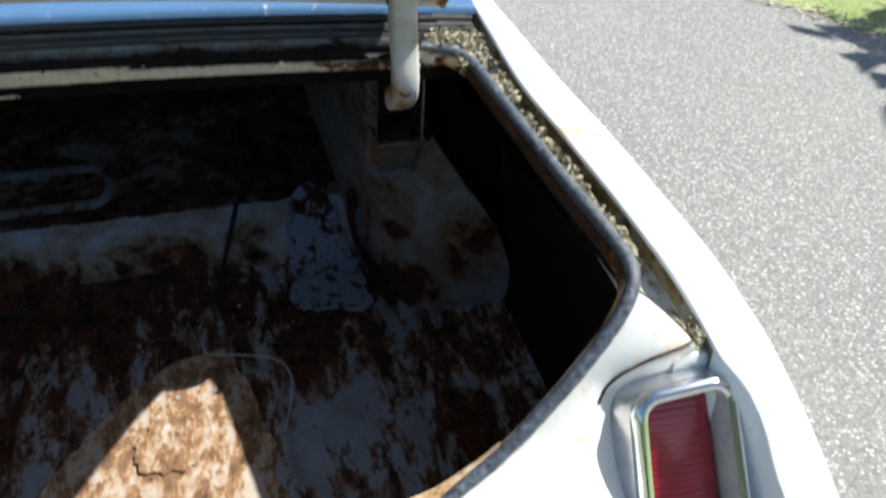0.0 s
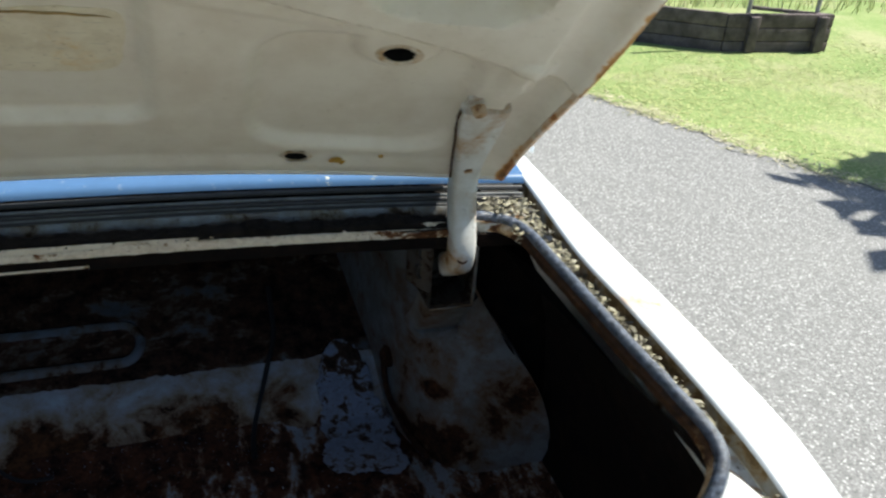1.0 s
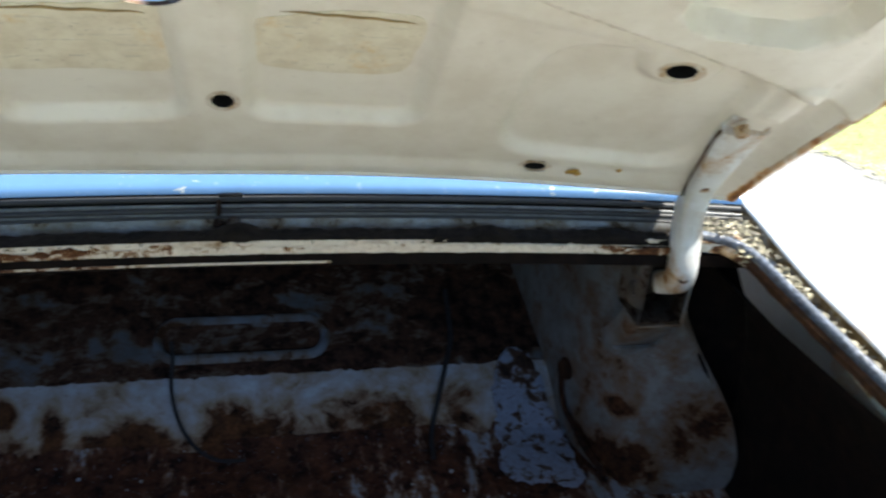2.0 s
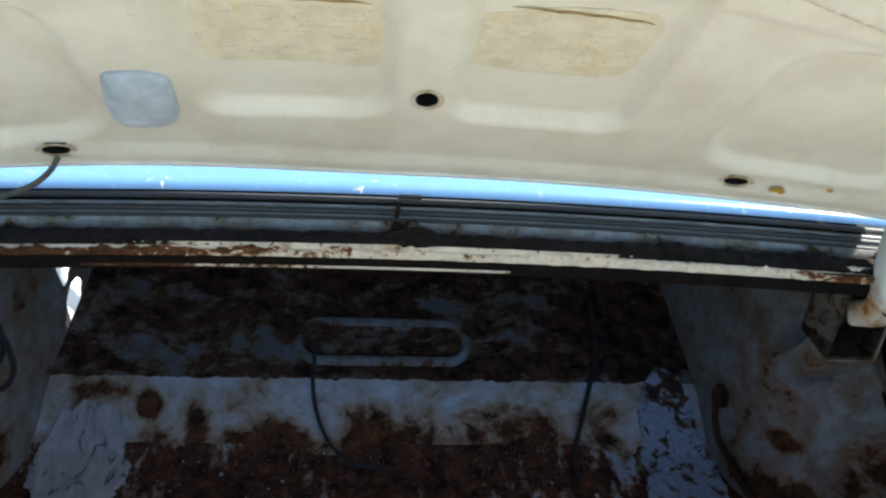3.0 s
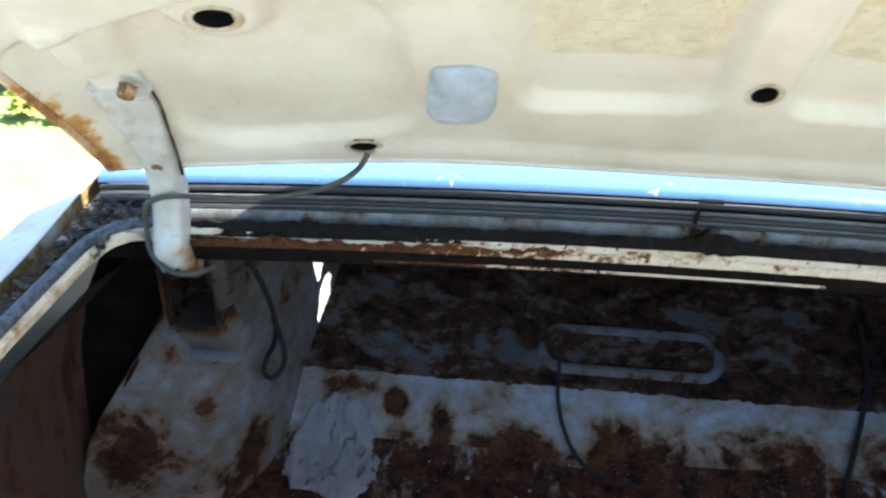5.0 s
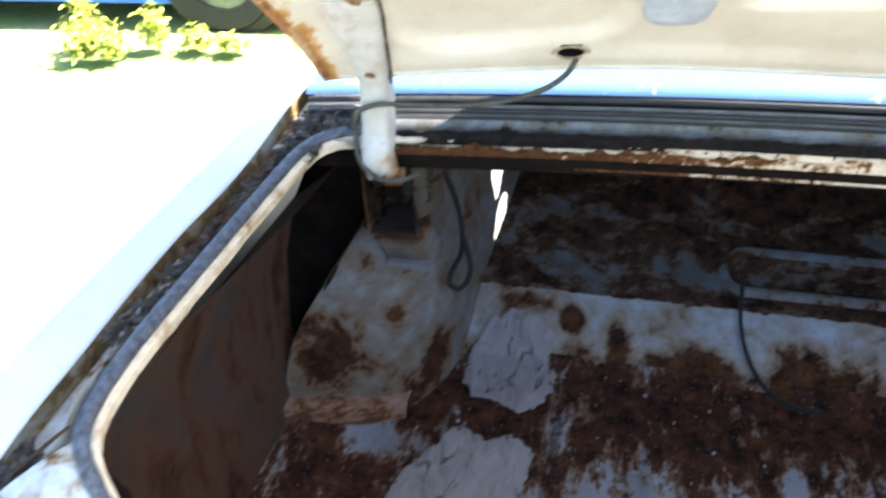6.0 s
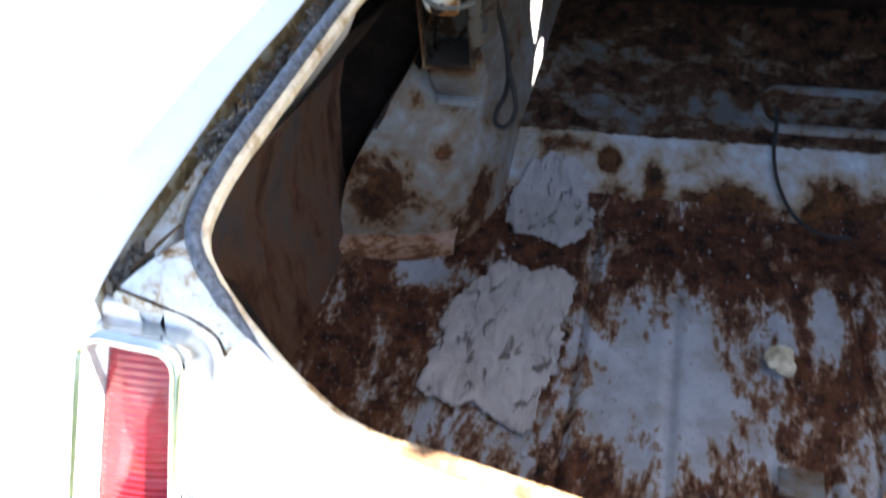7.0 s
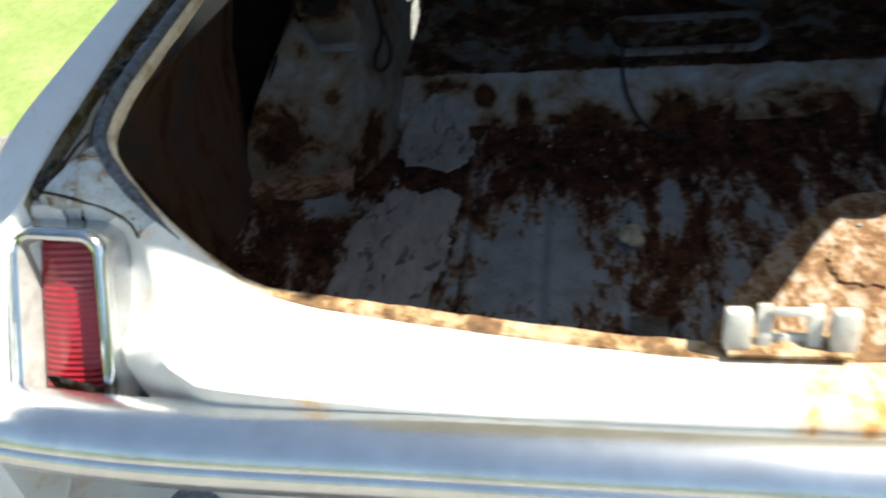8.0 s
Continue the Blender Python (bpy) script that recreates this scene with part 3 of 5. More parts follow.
def lip():
    bm = bmesh.new()
    line = [p for p in right_rim if p.z < 0.745 and p.y < 0.5]
    line = line + [p for p in left_rim[::-1] if p.z < 0.745 and p.y < 0.5][1:]
    rows = []
    for p in line:
        k = wob(p, 45, 0.0025)
        f = 0.15 + 0.85 * sstep(0.53, 0.42, abs(p.x))
        rows.append([p + Vector((0, 0.012, -0.03)) * f, p + Vector((0, 0.011, 0.001)) * f, p + Vector((0, 0.008, 0.005 + k)) * f, p + Vector((0, 0.0, 0.0045 + k)) * f, p + Vector((0, -0.008, 0.003)) * f, p + Vector((0, -0.012 - k, -0.003)) * f, p + Vector((0, -0.014, -0.009)) * f])
    sheet(bm, rows)
    part("trunk_lip", bm, M_LIP, car, "rusty tan lip of the trunk opening")


lip()


rusty_gutter = rusty("dirty_gutter", (0.014, 0.012, 0.011), 0.55, rust=(0.016, 0.010, 0.007), scale=18.0, rough=0.7)


# cowl between rear window and lid, with its trim and gutter
def cowl():
    def bow(x, y0, z0, dy=0.0, dz=0.0):
        return Vector((x, y0 - 0.05 * (x / 0.6) ** 2 * dy, z0 - 0.020 * (x / 0.62) ** 2))
    xs = [-0.648 + 1.296 * k / 40 for k in range(41)]
    bm = bmesh.new()
    sheet(bm, [[bow(x, y, z) for y, z in ((0.862, 0.948), (0.863, 0.953), (0.866, 0.9565), (0.872, 0.959), (0.90, 0.9635), (1.0, 0.972), (1.15, 0.98), (1.30, 0.984))] for x in xs])
    part("cowl_panel", bm, M_COWL, car, "glossy blue panel below the rear window")
    bm = bmesh.new()
    sheet(bm, [[bow(x, y, z) for y, z in ((0.800, 0.9125), (0.803, 0.9150), (0.812, 0.9150), (0.822, 0.905), (0.838, 0.903), (0.848, 0.912), (0.852, 0.930))] for x in [-0.6 + 1.2 * k / 40 for k in range(41)]])
    part("front_gutter", bm, rusty_gutter, car, "dark dirty gutter along the front of the opening")
    for y, z, r, mt, nm in ((0.855, 0.945, 0.0035, M_BLACK, "trim_gasket"), (0.850, 0.9385, 0.0022, M_TRIM, "trim_strip"), (0.847, 0.934, 0.003, M_BLACK, "trim_gasket"), (0.845, 0.9305, 0.0016, M_TRIM, "trim_strip"), (0.8435, 0.9275, 0.0022, M_BLACK, "trim_gasket")):
        bm = bmesh.new()
        tube(bm, [bow(x * 0.99, y, z) for x in xs], r, 8)
        part(nm, bm, mt, car)
    bm = bmesh.new()
    sheet(bm, [[bow(x * 0.93, y, z + wob((x, 0, 4), 20, 0.0006)) for y, z in ((0.8440, 0.9270), (0.8405, 0.9265), (0.8385, 0.9230), (0.8375, 0.9150), (0.8380, 0.9060))] for x in xs])
    part("trim_band", bm, M_BANDTRIM, car, "grimy blue-grey trim band")
    # cream strip on the front flange and the brace below it
    bm = bmesh.new()
    rows = []
    for k in range(321):
        x = -0.56 + 1.12 * k / 320
        e = -0.0025 + 0.007 * noise.noise(Vector((x * 22, 3, 0))) + 0.006 * noise.noise(Vector((x * 70, 5, 0))) + 0.003 * noise.noise(Vector((x * 190, 5, 0)))
        rows.append([bow(x, 0.7975, 0.9175 + e), bow(x, 0.7965, 0.913), bow(x, 0.7965, 0.9055 + 0.0012 * noise.noise(Vector((x * 60, 9, 0)))), bow(x, 0.7985, 0.9045)])
    sheet(bm, rows)
    part("front_flange_strip", bm, M_CREAM, car, "cream strip with rust flakes under the front gutter")
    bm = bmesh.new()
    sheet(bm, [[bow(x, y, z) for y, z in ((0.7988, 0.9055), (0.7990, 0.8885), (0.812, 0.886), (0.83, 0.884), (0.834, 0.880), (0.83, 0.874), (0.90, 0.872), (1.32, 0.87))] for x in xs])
    # Shade beneath the shelf is put into this black colour.
    part("shelf_underside", bm, M_SHADE_RUST, car, "rusty underside of the parcel shelf, coloured black for its shade")
    bm = bmesh.new()
    sheet(bm, [[bow(x, y, z) for y, z in ((0.7988, 0.8945), (0.7972, 0.8930), (0.7988, 0.8912))] for x in [-0.33 + 0.44 * k / 20 for k in range(21)]])
    part("brace_edge", bm, M_CREAM, car)


def gutter_dirt():
    bm = bmesh.new()
    rows = []
    for k in range(301):
        x = -0.585 + 1.17 * k / 300
        h = 0.0135 + 0.007 * abs(noise.noise(Vector((x * 18, 1, 0)))) + 0.004 * noise.noise(Vector((x * 75, 2, 0))) + 0.010 * math.exp(-((x - 0.005) / 0.018) ** 2) + 0.006 * math.exp(-((x - 0.29) / 0.03) ** 2) + 0.006 * math.exp(-((x - 0.45) / 0.03) ** 2)
        r = []
        for j in range(9):
            t = j / 8
            y = 0.8005 + 0.0395 * t
            base = 0.9155 - 0.0085 * min(1, t * 3) + 0.004 * max(0, t - 0.8) * 5
            r.append(Vector((x, y, base - 0.020 * (x / 0.62) ** 2 + h * math.sin(math.pi * t) ** 0.7 + 0.0015 * noise.noise(Vector((x * 160, y * 200, 3))))))
        rows.append(r)
    sheet(bm, rows)
    part("gutter_dirt", bm, plain("packed_dirt", (0.011, 0.008, 0.006), 0.95, 0, 0.7, 70.0, 1.0), car, "dark dirt packed in the front gutter", False)


gutter_dirt()
cowl()


def trim_clip():
    """Rusty clip with a clot of dirt at the middle of the trim."""
    bm = bmesh.new()
    box(bm, (0.005, 0.003, 0.026), pose(-0.011, 0.8425, 0.939, 12, 3, 0), 0.001)
    box(bm, (0.026, 0.004, 0.004), pose(0.002, 0.8495, 0.9525, 20, 0, 0), 0.001)
    clip = part("trim_clip", bm, M_BOX, car, "rusty clip holding the trim")
    bm = bmesh.new()
    lathe(bm, [(0.0001, -0.008), (0.006, -0.006), (0.0085, 0.0), (0.006, 0.006), (0.0001, 0.008)], pose(0.004, 0.832, 0.925, 80, 0, 0), 12)
    lathe(bm, [(0.0001, -0.007), (0.005, -0.005), (0.007, 0.0), (0.005, 0.005), (0.0001, 0.007)], pose(-0.010, 0.834, 0.9235, 90, 0, 20), 12)
    for q in bm.verts:
        q.co += Vector((noise.noise(q.co * 150), noise.noise(q.co * 150 + Vector((5, 0, 0))), noise.noise(q.co * 150 + Vector((0, 7, 0))))) * 0.004
    part("dirt_clot", bm, M_BOX, clip)


trim_clip()


# pillars and rear window beyond the trunk, unseen, added to keep sky off the trim
def cabin():
    glass = plain("tinted_glass", (0.02, 0.03, 0.035), 0.04, 0, 0.1, 4.0, 0.0)

    def arch(y, half, z, rise, n=25):
        return [Vector((half * math.sin(a), y, z + rise * (math.cos(a) ** 0.6 if math.cos(a) > 0 else 0))) for a in [-math.pi / 2 + math.pi * k / (n - 1) for k in range(n)]]
    bm = bmesh.new()
    rows = [arch(1.30, 0.60, 0.965, 0.02), arch(1.45, 0.60, 0.99, 0.085), arch(1.62, 0.58, 1.02, 0.19), arch(1.74, 0.57, 1.06, 0.24)]
    sheet(bm, rows)
    part("rear_window", bm, glass, car, "dark curved rear window")
    for s in (1, -1):
        bm = bmesh.new()
        sheet(bm, [[side_of(q, s) for q in r] for r in ([(0.60, 1.28, 0.965), (0.70, 0.95, 0.94)], [(0.605, 1.45, 1.0), (0.70, 1.3, 0.96)], [(0.60, 1.62, 1.06), (0.70, 1.6, 0.965)], [(0.60, 1.74, 1.08), (0.705, 1.74, 0.965)])])
        thick(bm, 0.01)
        part("pillar", bm, M_BODY, car)


cabin()

# ---- trunk interior ----
def trunk_floor():
    prof = [(0.255, 0.62), (0.262, 0.50), (0.275, 0.455), (0.30, 0.448)] + [(0.30 + 0.65 * k / 60, 0.448) for k in range(1, 61)] + [(0.975, 0.452), (1.0, 0.466)]
    bm = bmesh.new()
    xs = [-0.72 + 1.44 * k / 280 for k in range(281)]
    rows = []
    for x in xs:
        r = []
        for y, z in prof:
            rib = 0.0
            if 0.36 < y < 0.95:
                for gx, d in ((-0.355, 0.007), (-0.235, 0.004), (-0.117, 0.004), (-0.005, 0.006), (0.058, 0.005), (0.117, 0.004), (0.235, 0.004), (0.355, 0.007)):
                    q = (x - gx) / 0.008
                    rib += d * (math.exp(-(q - 1.6) ** 2) * 0.7 + math.exp(-(q + 1.6) ** 2) * 0.7 - math.exp(-q * q)) * sstep(0.38, 0.44, y) * sstep(0.97, 0.92, y)
            rib -= 0.010 * sstep(0.004, -0.004, max(abs(x + 0.088) - 0.036, abs(y - 0.539) - 0.031))
            rise = 0.03 * sstep(0.60, 0.72, abs(x))
            r.append(Vector((x, y, z + rib + rise + wob((x, y, 0), 9, 0.004) + wob((x, y, 2), 40, 0.0012))))
        rows.append(r)
    sheet(bm, rows)
    part("trunk_floor", bm, M_FLOOR, car, "ribbed steel trunk floor, brown rust and flaking blue paint")
    bm = bmesh.new()
    rows = []
    for x in xs:
        x *= 0.86
        rows.append([Vector((x, y, z + wob((x, y, z), 14, 0.003) * sstep(1.085, 1.04, y))) for y, z in ((0.985, 0.456), (1.0, 0.465), (1.02, 0.480), (1.04, 0.496), (1.06, 0.512), (1.074, 0.522), (1.084, 0.5275))])
    sheet(bm, rows)
    part("floor_step", bm, M_BAND, car, "sloping step in blue-grey paint with brown rust stains")
    bm = bmesh.new()
    rows = []
    for x in xs:
        x *= 0.86
        r = []
        for k in range(26):
            y0 = 1.078 + 0.005 * noise.noise(Vector((x * 30, 2, 0))) + 0.003 * noise.noise(Vector((x * 110, 5, 0)))
            y = y0 + (1.314 - y0) * k / 25
            z = 0.5355 + 0.486 * (y - 1.094)
            r.append(Vector((max(x, -0.4965 + (y - 1.135) * 0.1375) if y > 1.13 else x, y, z + wob((x, y, 1), 12, 0.003) * min(1, k / 6))))
        xb = max(x, -0.469)
        r += [Vector((xb, 1.325, 0.70)), Vector((xb, 1.33, 0.80)), Vector((xb, 1.33, 0.88))]
        rows.append(r)
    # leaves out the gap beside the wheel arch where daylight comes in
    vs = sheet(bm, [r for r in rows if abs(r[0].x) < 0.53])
    # Bulkhead above z 0.66 is coloured black for the shade under the shelf.
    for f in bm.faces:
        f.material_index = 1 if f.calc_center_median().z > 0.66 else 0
    part("seat_bulkhead", bm, [M_SHELF, M_SHADE_RUST], car, "rusty bulkhead, its top coloured black for shade, and sloping shelf behind the rear seat")
    # raised oval pressing on the shelf
    bm = bmesh.new()
    ring = []
    for k in range(64):
        a = k * math.tau / 64
        ring.append((math.copysign(0.103, math.cos(a)) + 0.0 + 0.036 * math.cos(a), 0.036 * math.sin(a), math.cos(a), math.sin(a)))
    rows = []
    for o, h in ((0.004, -0.002), (0.001, 0.005), (-0.003, 0.009), (-0.007, 0.009), (-0.012, 0.004), (-0.018, 0.001), (-0.030, 0.001)):
        rows.append([Vector((-0.004 + x + ca * o, 1.138 + (y + sa * o), 0.534 + 0.107 * (1.138 + y + sa * o - 1.094) / 0.22 + h)) for x, y, ca, sa in ring])
    vs = sheet(bm, rows, False, True)
    bm.faces.new(vs[-1])
    for f in bm.faces:
        c = f.calc_center_median()
        d = math.hypot(max(abs(c.x + 0.004) - 0.103, 0), c.y - 1.138)
        f.material_index = 1 if d < 0.023 else 0
    part("oval_pressing", bm, [M_OVAL, M_SHELF], car, "raised oval pressing in worn blue-grey paint")
    # round holes, black discs for the dark inside, and a paler panel in the bulkhead
    for x, z in ((-0.145, 0.715), (-0.205, 0.722)):
        bm = bmesh.new()
        lathe(bm, [(0.0001, 0.001), (0.014, 0.001), (0.0165, 0.004), (0.019, 0.003), (0.021, -0.002)], Matrix.Translation((x, 1.322, z)) @ Vector((0, -1, 0.1)).to_track_quat("Z", "Y").to_matrix().to_4x4(), 20)
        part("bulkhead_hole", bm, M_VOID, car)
    bm = bmesh.new()
    box(bm, (0.16, 0.004, 0.075), pose(-0.36, 1.322, 0.735, -4, 0, 0), 0.002)
    part("bulkhead_panel", bm, M_SHELF, car)
    # drain plate in the floor recess
    bm = bmesh.new()
    box(bm, (0.048, 0.038, 0.002), pose(-0.088, 0.541, 0.4400, 0, 0, 0), 0.0008)
    part("drain_plate", bm, M_OVAL, car, "grey plate sunk in the trunk floor")


trunk_floor()


def wheelhouse(s):
    plan = curve([(0.73, 0.79, 0), (0.66, 0.815, 0), (0.60, 0.84, 0), (0.555, 0.875, 0), (0.525, 0.94, 0), (0.505, 1.04, 0), (0.497, 1.14, 0), (0.495, 1.20, 0)], 50)
    bm = bmesh.new()
    rows = []
    for q in plan:
        r = []
        for k in range(24):
            z = 0.44 + 0.45 * k / 23
            f = (z - 0.46) / 0.4
            lean = 0.02 * math.sin(max(0, f) * 2.2)
            r.append(side_of((min(q.x, 0.715 - 0.175 * sstep(0.52, 0.90, z)) + 0.012 * f - lean * 0.3 + wob((q.x, q.y, z), 10, 0.004), q.y + lean + 0.01 * f, z), s))
        rows.append(r)
    sheet(bm, rows)
    if s < 0:
        bmesh.ops.delete(bm, geom=[f for f in bm.faces if f.calc_center_median().y > 1.10 and 0.54 < f.calc_center_median().z < 0.79], context="FACES")
    part("wheel_arch", bm, M_INNER if s < 0 else M_INNER_DIM, car, "inner wheel arch in blue-grey paint with rust patches")
    if s < 0:
        bm = bmesh.new()
        rows = []
        for k in range(21):
            t = k / 20
            x, y = 0.715 - 0.155 * t, 0.785 + 0.075 * t
            h = 0.048 * (1 - 0.5 * t) + 0.001 * math.sin(k * 1.9)
            rows.append([Vector((-x, y + 0.012, 0.452 + h)), Vector((-x, y - 0.006, 0.450 + h)), Vector((-x, y - 0.012, 0.446 + h)), Vector((-x - 0.002, y - 0.018, 0.442 + 0.25 * h)), Vector((-x, y - 0.018, 0.44))])
        sheet(bm, rows)
        thick(bm, 0.0025)
        part("arch_bracket", bm, M_BRACKET, car, "bare pinkish rusty ledge at the foot of the wheel arch")
    bm = bmesh.new()
    rows = []
    for z, xb in ((0.50, 0.714), (0.60, 0.714), (0.66, 0.706), (0.72, 0.699), (0.76, 0.686), (0.80, 0.674), (0.85, 0.650)):
        xa = 0.715 - 0.175 * sstep(0.52, 0.90, z) - 0.014
        xa = min(xa, xb - 0.01)
        rows.append([side_of((xa + (xb - xa) * k / 6, 0.838 + 0.5 * max(0, 0.66 - xa - (xb - xa) * k / 6), z), s) for k in range(7)])
    sheet(bm, rows)
    # Black sheet standing for the shade deep in the pocket.
    part("pocket_back", bm, M_SHADE_RUST, car)
    # pocket behind the arch; on the right its shade is put into the colour
    bm = bmesh.new()
    rows = []
    for k in range(20):
        y = 0.41 + 0.45 * k / 19
        x0 = at_y([q for q in right_rim if q.x > 0.59 and q.y > 0.39], min(max(y, 0.40), 0.75)).x
        rows.append([side_of((x, y, z), s) for x, z in ((x0 + 0.004, 0.85 - 0.06 * sstep(0.42, 0.32, y)), (0.675, 0.80), (0.70, 0.72), (0.715, 0.60), (0.715, 0.50), (0.70, 0.45))])
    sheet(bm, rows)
    part("side_pocket", bm, M_POCKET if s < 0 else M_SHADE_RUST, car, "rusty inner side of the wing, the right one coloured black for shade")
    bm = bmesh.new()
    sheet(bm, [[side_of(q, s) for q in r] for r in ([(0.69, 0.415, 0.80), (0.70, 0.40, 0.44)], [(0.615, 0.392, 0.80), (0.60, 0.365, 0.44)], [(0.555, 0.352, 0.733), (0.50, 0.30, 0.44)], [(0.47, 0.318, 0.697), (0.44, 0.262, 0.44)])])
    # Right corner is blackened for shade, left stays brown rust.
    part("rear_inner_panel", bm, M_POCKET if s < 0 else M_SHADE_RUST, car, "rusty inner side of the rear corner, the right one coloured black for shade")


for s in (1, -1):
    wheelhouse(s)


def arch_end_plate(s):
    a, b = Vector((0.5082, 1.045, 0)), Vector((0.469, 1.335, 0))
    bm = bmesh.new()
    rows = []
    for i in range(97):
        q = a.lerp(b, i / 96)
        rows.append([side_of((q.x, q.y, 0.52 + 0.36 * k / 144), s) for k in range(145)])
    sheet(bm, rows)
    if s < 0:
        # two holes: their middle, slant, half width and ends by height
        kill = []
        for f in bm.faces:
            c = f.calc_center_median()
            jag = 0.003 * noise.noise(Vector((c.z * 90, 0, 0)))
            for z0, z1, y0, slant, w0, w1 in ((0.634, 0.790, 1.160, 0.16, 0.016, 0.052), (0.549, 0.628, 1.160, 0.38, 0.025, 0.022)):
                t = (c.z - z0) / (z1 - z0)
                if 0 < t < 1 and abs(c.y - y0 - slant * (c.z - z0) - jag) < (w0 + (w1 - w0) * t) * min(1, 3.2 * t, 6 * (1 - t)) ** 0.5:
                    kill.append(f)
                    break
        bmesh.ops.delete(bm, geom=kill, context="FACES")
    part("arch_end_plate", bm, M_INNER if s < 0 else M_INNER_DIM, car, "edge plate beside the arch" + (", rusted through in two slots" if s < 0 else ""))


for s in (1, -1):
    arch_end_plate(s)


# ---- hinges ----
def hinge(s):
    arm_line = curve([(0.519, 0.705, 1.090), (0.522, 0.722, 1.072), (0.527, 0.745, 1.045), (0.532, 0.782, 0.998), (0.536, 0.798, 0.955), (0.538, 0.796, 0.915), (0.538, 0.788, 0.880), (0.537, 0.792, 0.858), (0.535, 0.815, 0.842)], 44)
    if s < 0:
        arm_line = [q + Vector((0, 0, 0.018 * sstep(0.92, 0.87, q.z))) for q in arm_line]
    bm = bmesh.new()
    rows = []
    for i, q in enumerate(arm_line):
        a, b = arm_line[max(0, i - 1)], arm_line[min(43, i + 1)]
        d = (b - a).normalized()
        xx = Vector((1, 0, 0))
        nn = xx.cross(d).normalized()
        w = 0.0275 - 0.0115 * sstep(0.05, 0.5, i / 43)
        h = 0.009 + 0.007 * sstep(0.15, 0.4, i / 43)
        rows.append([side_of(q + xx * w * math.copysign(abs(math.cos(t)) ** 0.5, math.cos(t)) + nn * h * math.copysign(abs(math.sin(t)) ** 0.5, math.sin(t)), s) for t in [k * math.tau / 16 for k in range(16)]])
    vs = sheet(bm, rows, False, True)
    bm.faces.new(vs[0])
    bm.faces.new(vs[-1])
    h = part("hinge_arm", bm, M_HINGE, car, "off-white gooseneck trunk hinge, rust at the bolts")
    # Dark tube drawn for the strap's rusty edge and the shadow gap beside it.
    bm = bmesh.new()
    tube(bm, curve([side_of(q + Vector((-0.0295 + 0.011 * sstep(0.05, 0.5, i / 43), -0.003, -0.002)), s) for i, q in enumerate(arm_line[:22])], 40), lambda t: 0.0013 + 0.0008 * noise.noise(Vector((t * 9, s, 0))), 6)
    part("strap_gap_line", bm, M_DARK, h, "dark rust line and shadow gap along the hinge strap")
    for q, r in (((0.505, 0.690, 1.092), 0.008), ((0.530, 0.772, 0.994), 0.007)):
        bm = bmesh.new()
        d = Vector((0, -0.743, -0.669))
        lathe(bm, [(0.0001, 0.006), (r * 0.8, 0.006), (r, 0.003), (r, -0.004)], Matrix.Translation(side_of(q, s)) @ d.to_track_quat("Z", "Y").to_matrix().to_4x4(), 6)
        part("bolt", bm, M_LIP, h, "rusty hinge bolt")
    bm = bmesh.new()
    box(bm, (0.046, 0.022, 0.004), Matrix.Translation(side_of((0.517, 0.702, 1.098), s)) @ Euler((radians(-42), 0, 0)).to_matrix().to_4x4(), 0.001)
    part("hinge_plate", bm, M_HINGE, h, "rusty fixing plate")
    bm = bmesh.new()
    lathe(bm, [(0.0001, 0.0), (0.005, 0.0), (0.0055, 0.002), (0.008, 0.002), (0.008, -0.004)], Matrix.Translation(side_of((0.535, 0.775, 0.872), s)) @ Vector((0, -1, 0.3)).to_track_quat("Z", "Y").to_matrix().to_4x4(), 16)
    part("pivot", bm, M_DARK, h)
    # box that carries the hinge under the shelf
    bm = bmesh.new()
    x0, x1, y0, y1, z0, z1 = 0.508, 0.566, 0.806, 0.87, 0.782, 0.893
    for a, b in (((x0, y0), (x0, y1)), ((x1, y0), (x1, y1)), ((x0, y1), (x1, y1))):
        sheet(bm, [[side_of((a[0], a[1], z0), s), side_of((a[0], a[1], z1), s)], [side_of((b[0], b[1], z0), s), side_of((b[0], b[1], z1), s)]])
    sheet(bm, [[side_of((x0, y0, z0), s), side_of((x0, y1, z0 + 0.006), s)], [side_of((x1, y0, z0), s), side_of((x1, y1, z0 + 0.006), s)]])
    thick(bm, 0.002)
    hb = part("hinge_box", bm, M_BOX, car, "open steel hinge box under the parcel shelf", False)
    bm = bmesh.new()
    box(bm, (0.003, 0.004, 0.112), pose(0.5665 * s, 0.804, 0.838), 0.001)
    box(bm, (0.060, 0.004, 0.003), pose(0.537 * s, 0.804, 0.781), 0.001)
    part("box_edge", bm, M_INNER, hb)
    # bent side flange with two rusty slots
    bm = bmesh.new()
    sheet(bm, [[side_of((0.508 - 0.027 * t, 0.806 + 0.022 * t * t, z + 0.012 * t), s) for z in (0.806, 0.825, 0.845, 0.865, 0.885)] for t in (0, 0.25, 0.5, 0.75, 1.0)])
    thick(bm, 0.002)
    fl = part("box_flange", bm, M_BOX, hb, "rusty side flange")
    for z in (0.828, 0.856):
        bm = bmesh.new()
        lathe(bm, [(0.0001, 0.001), (0.0055, 0.001), (0.0075, 0.0035), (0.0095, 0.001), (0.0095, -0.004)], Matrix.Translation((0.494 * s, 0.811, z + 0.009)) @ Vector((0.12 * s, -1, 0)).to_track_quat("Z", "Y").to_matrix().to_4x4() @ Matrix.Diagonal((0.8, 1.25, 1, 1)), 14)
        part("bolt", bm, M_BOX, fl, "rusty slot and bolt")
    # pressed strut from the box down to the wheel arch, ending in a small ledge
    bm = bmesh.new()
    rows = []
    for k in range(15):
        t = k / 14
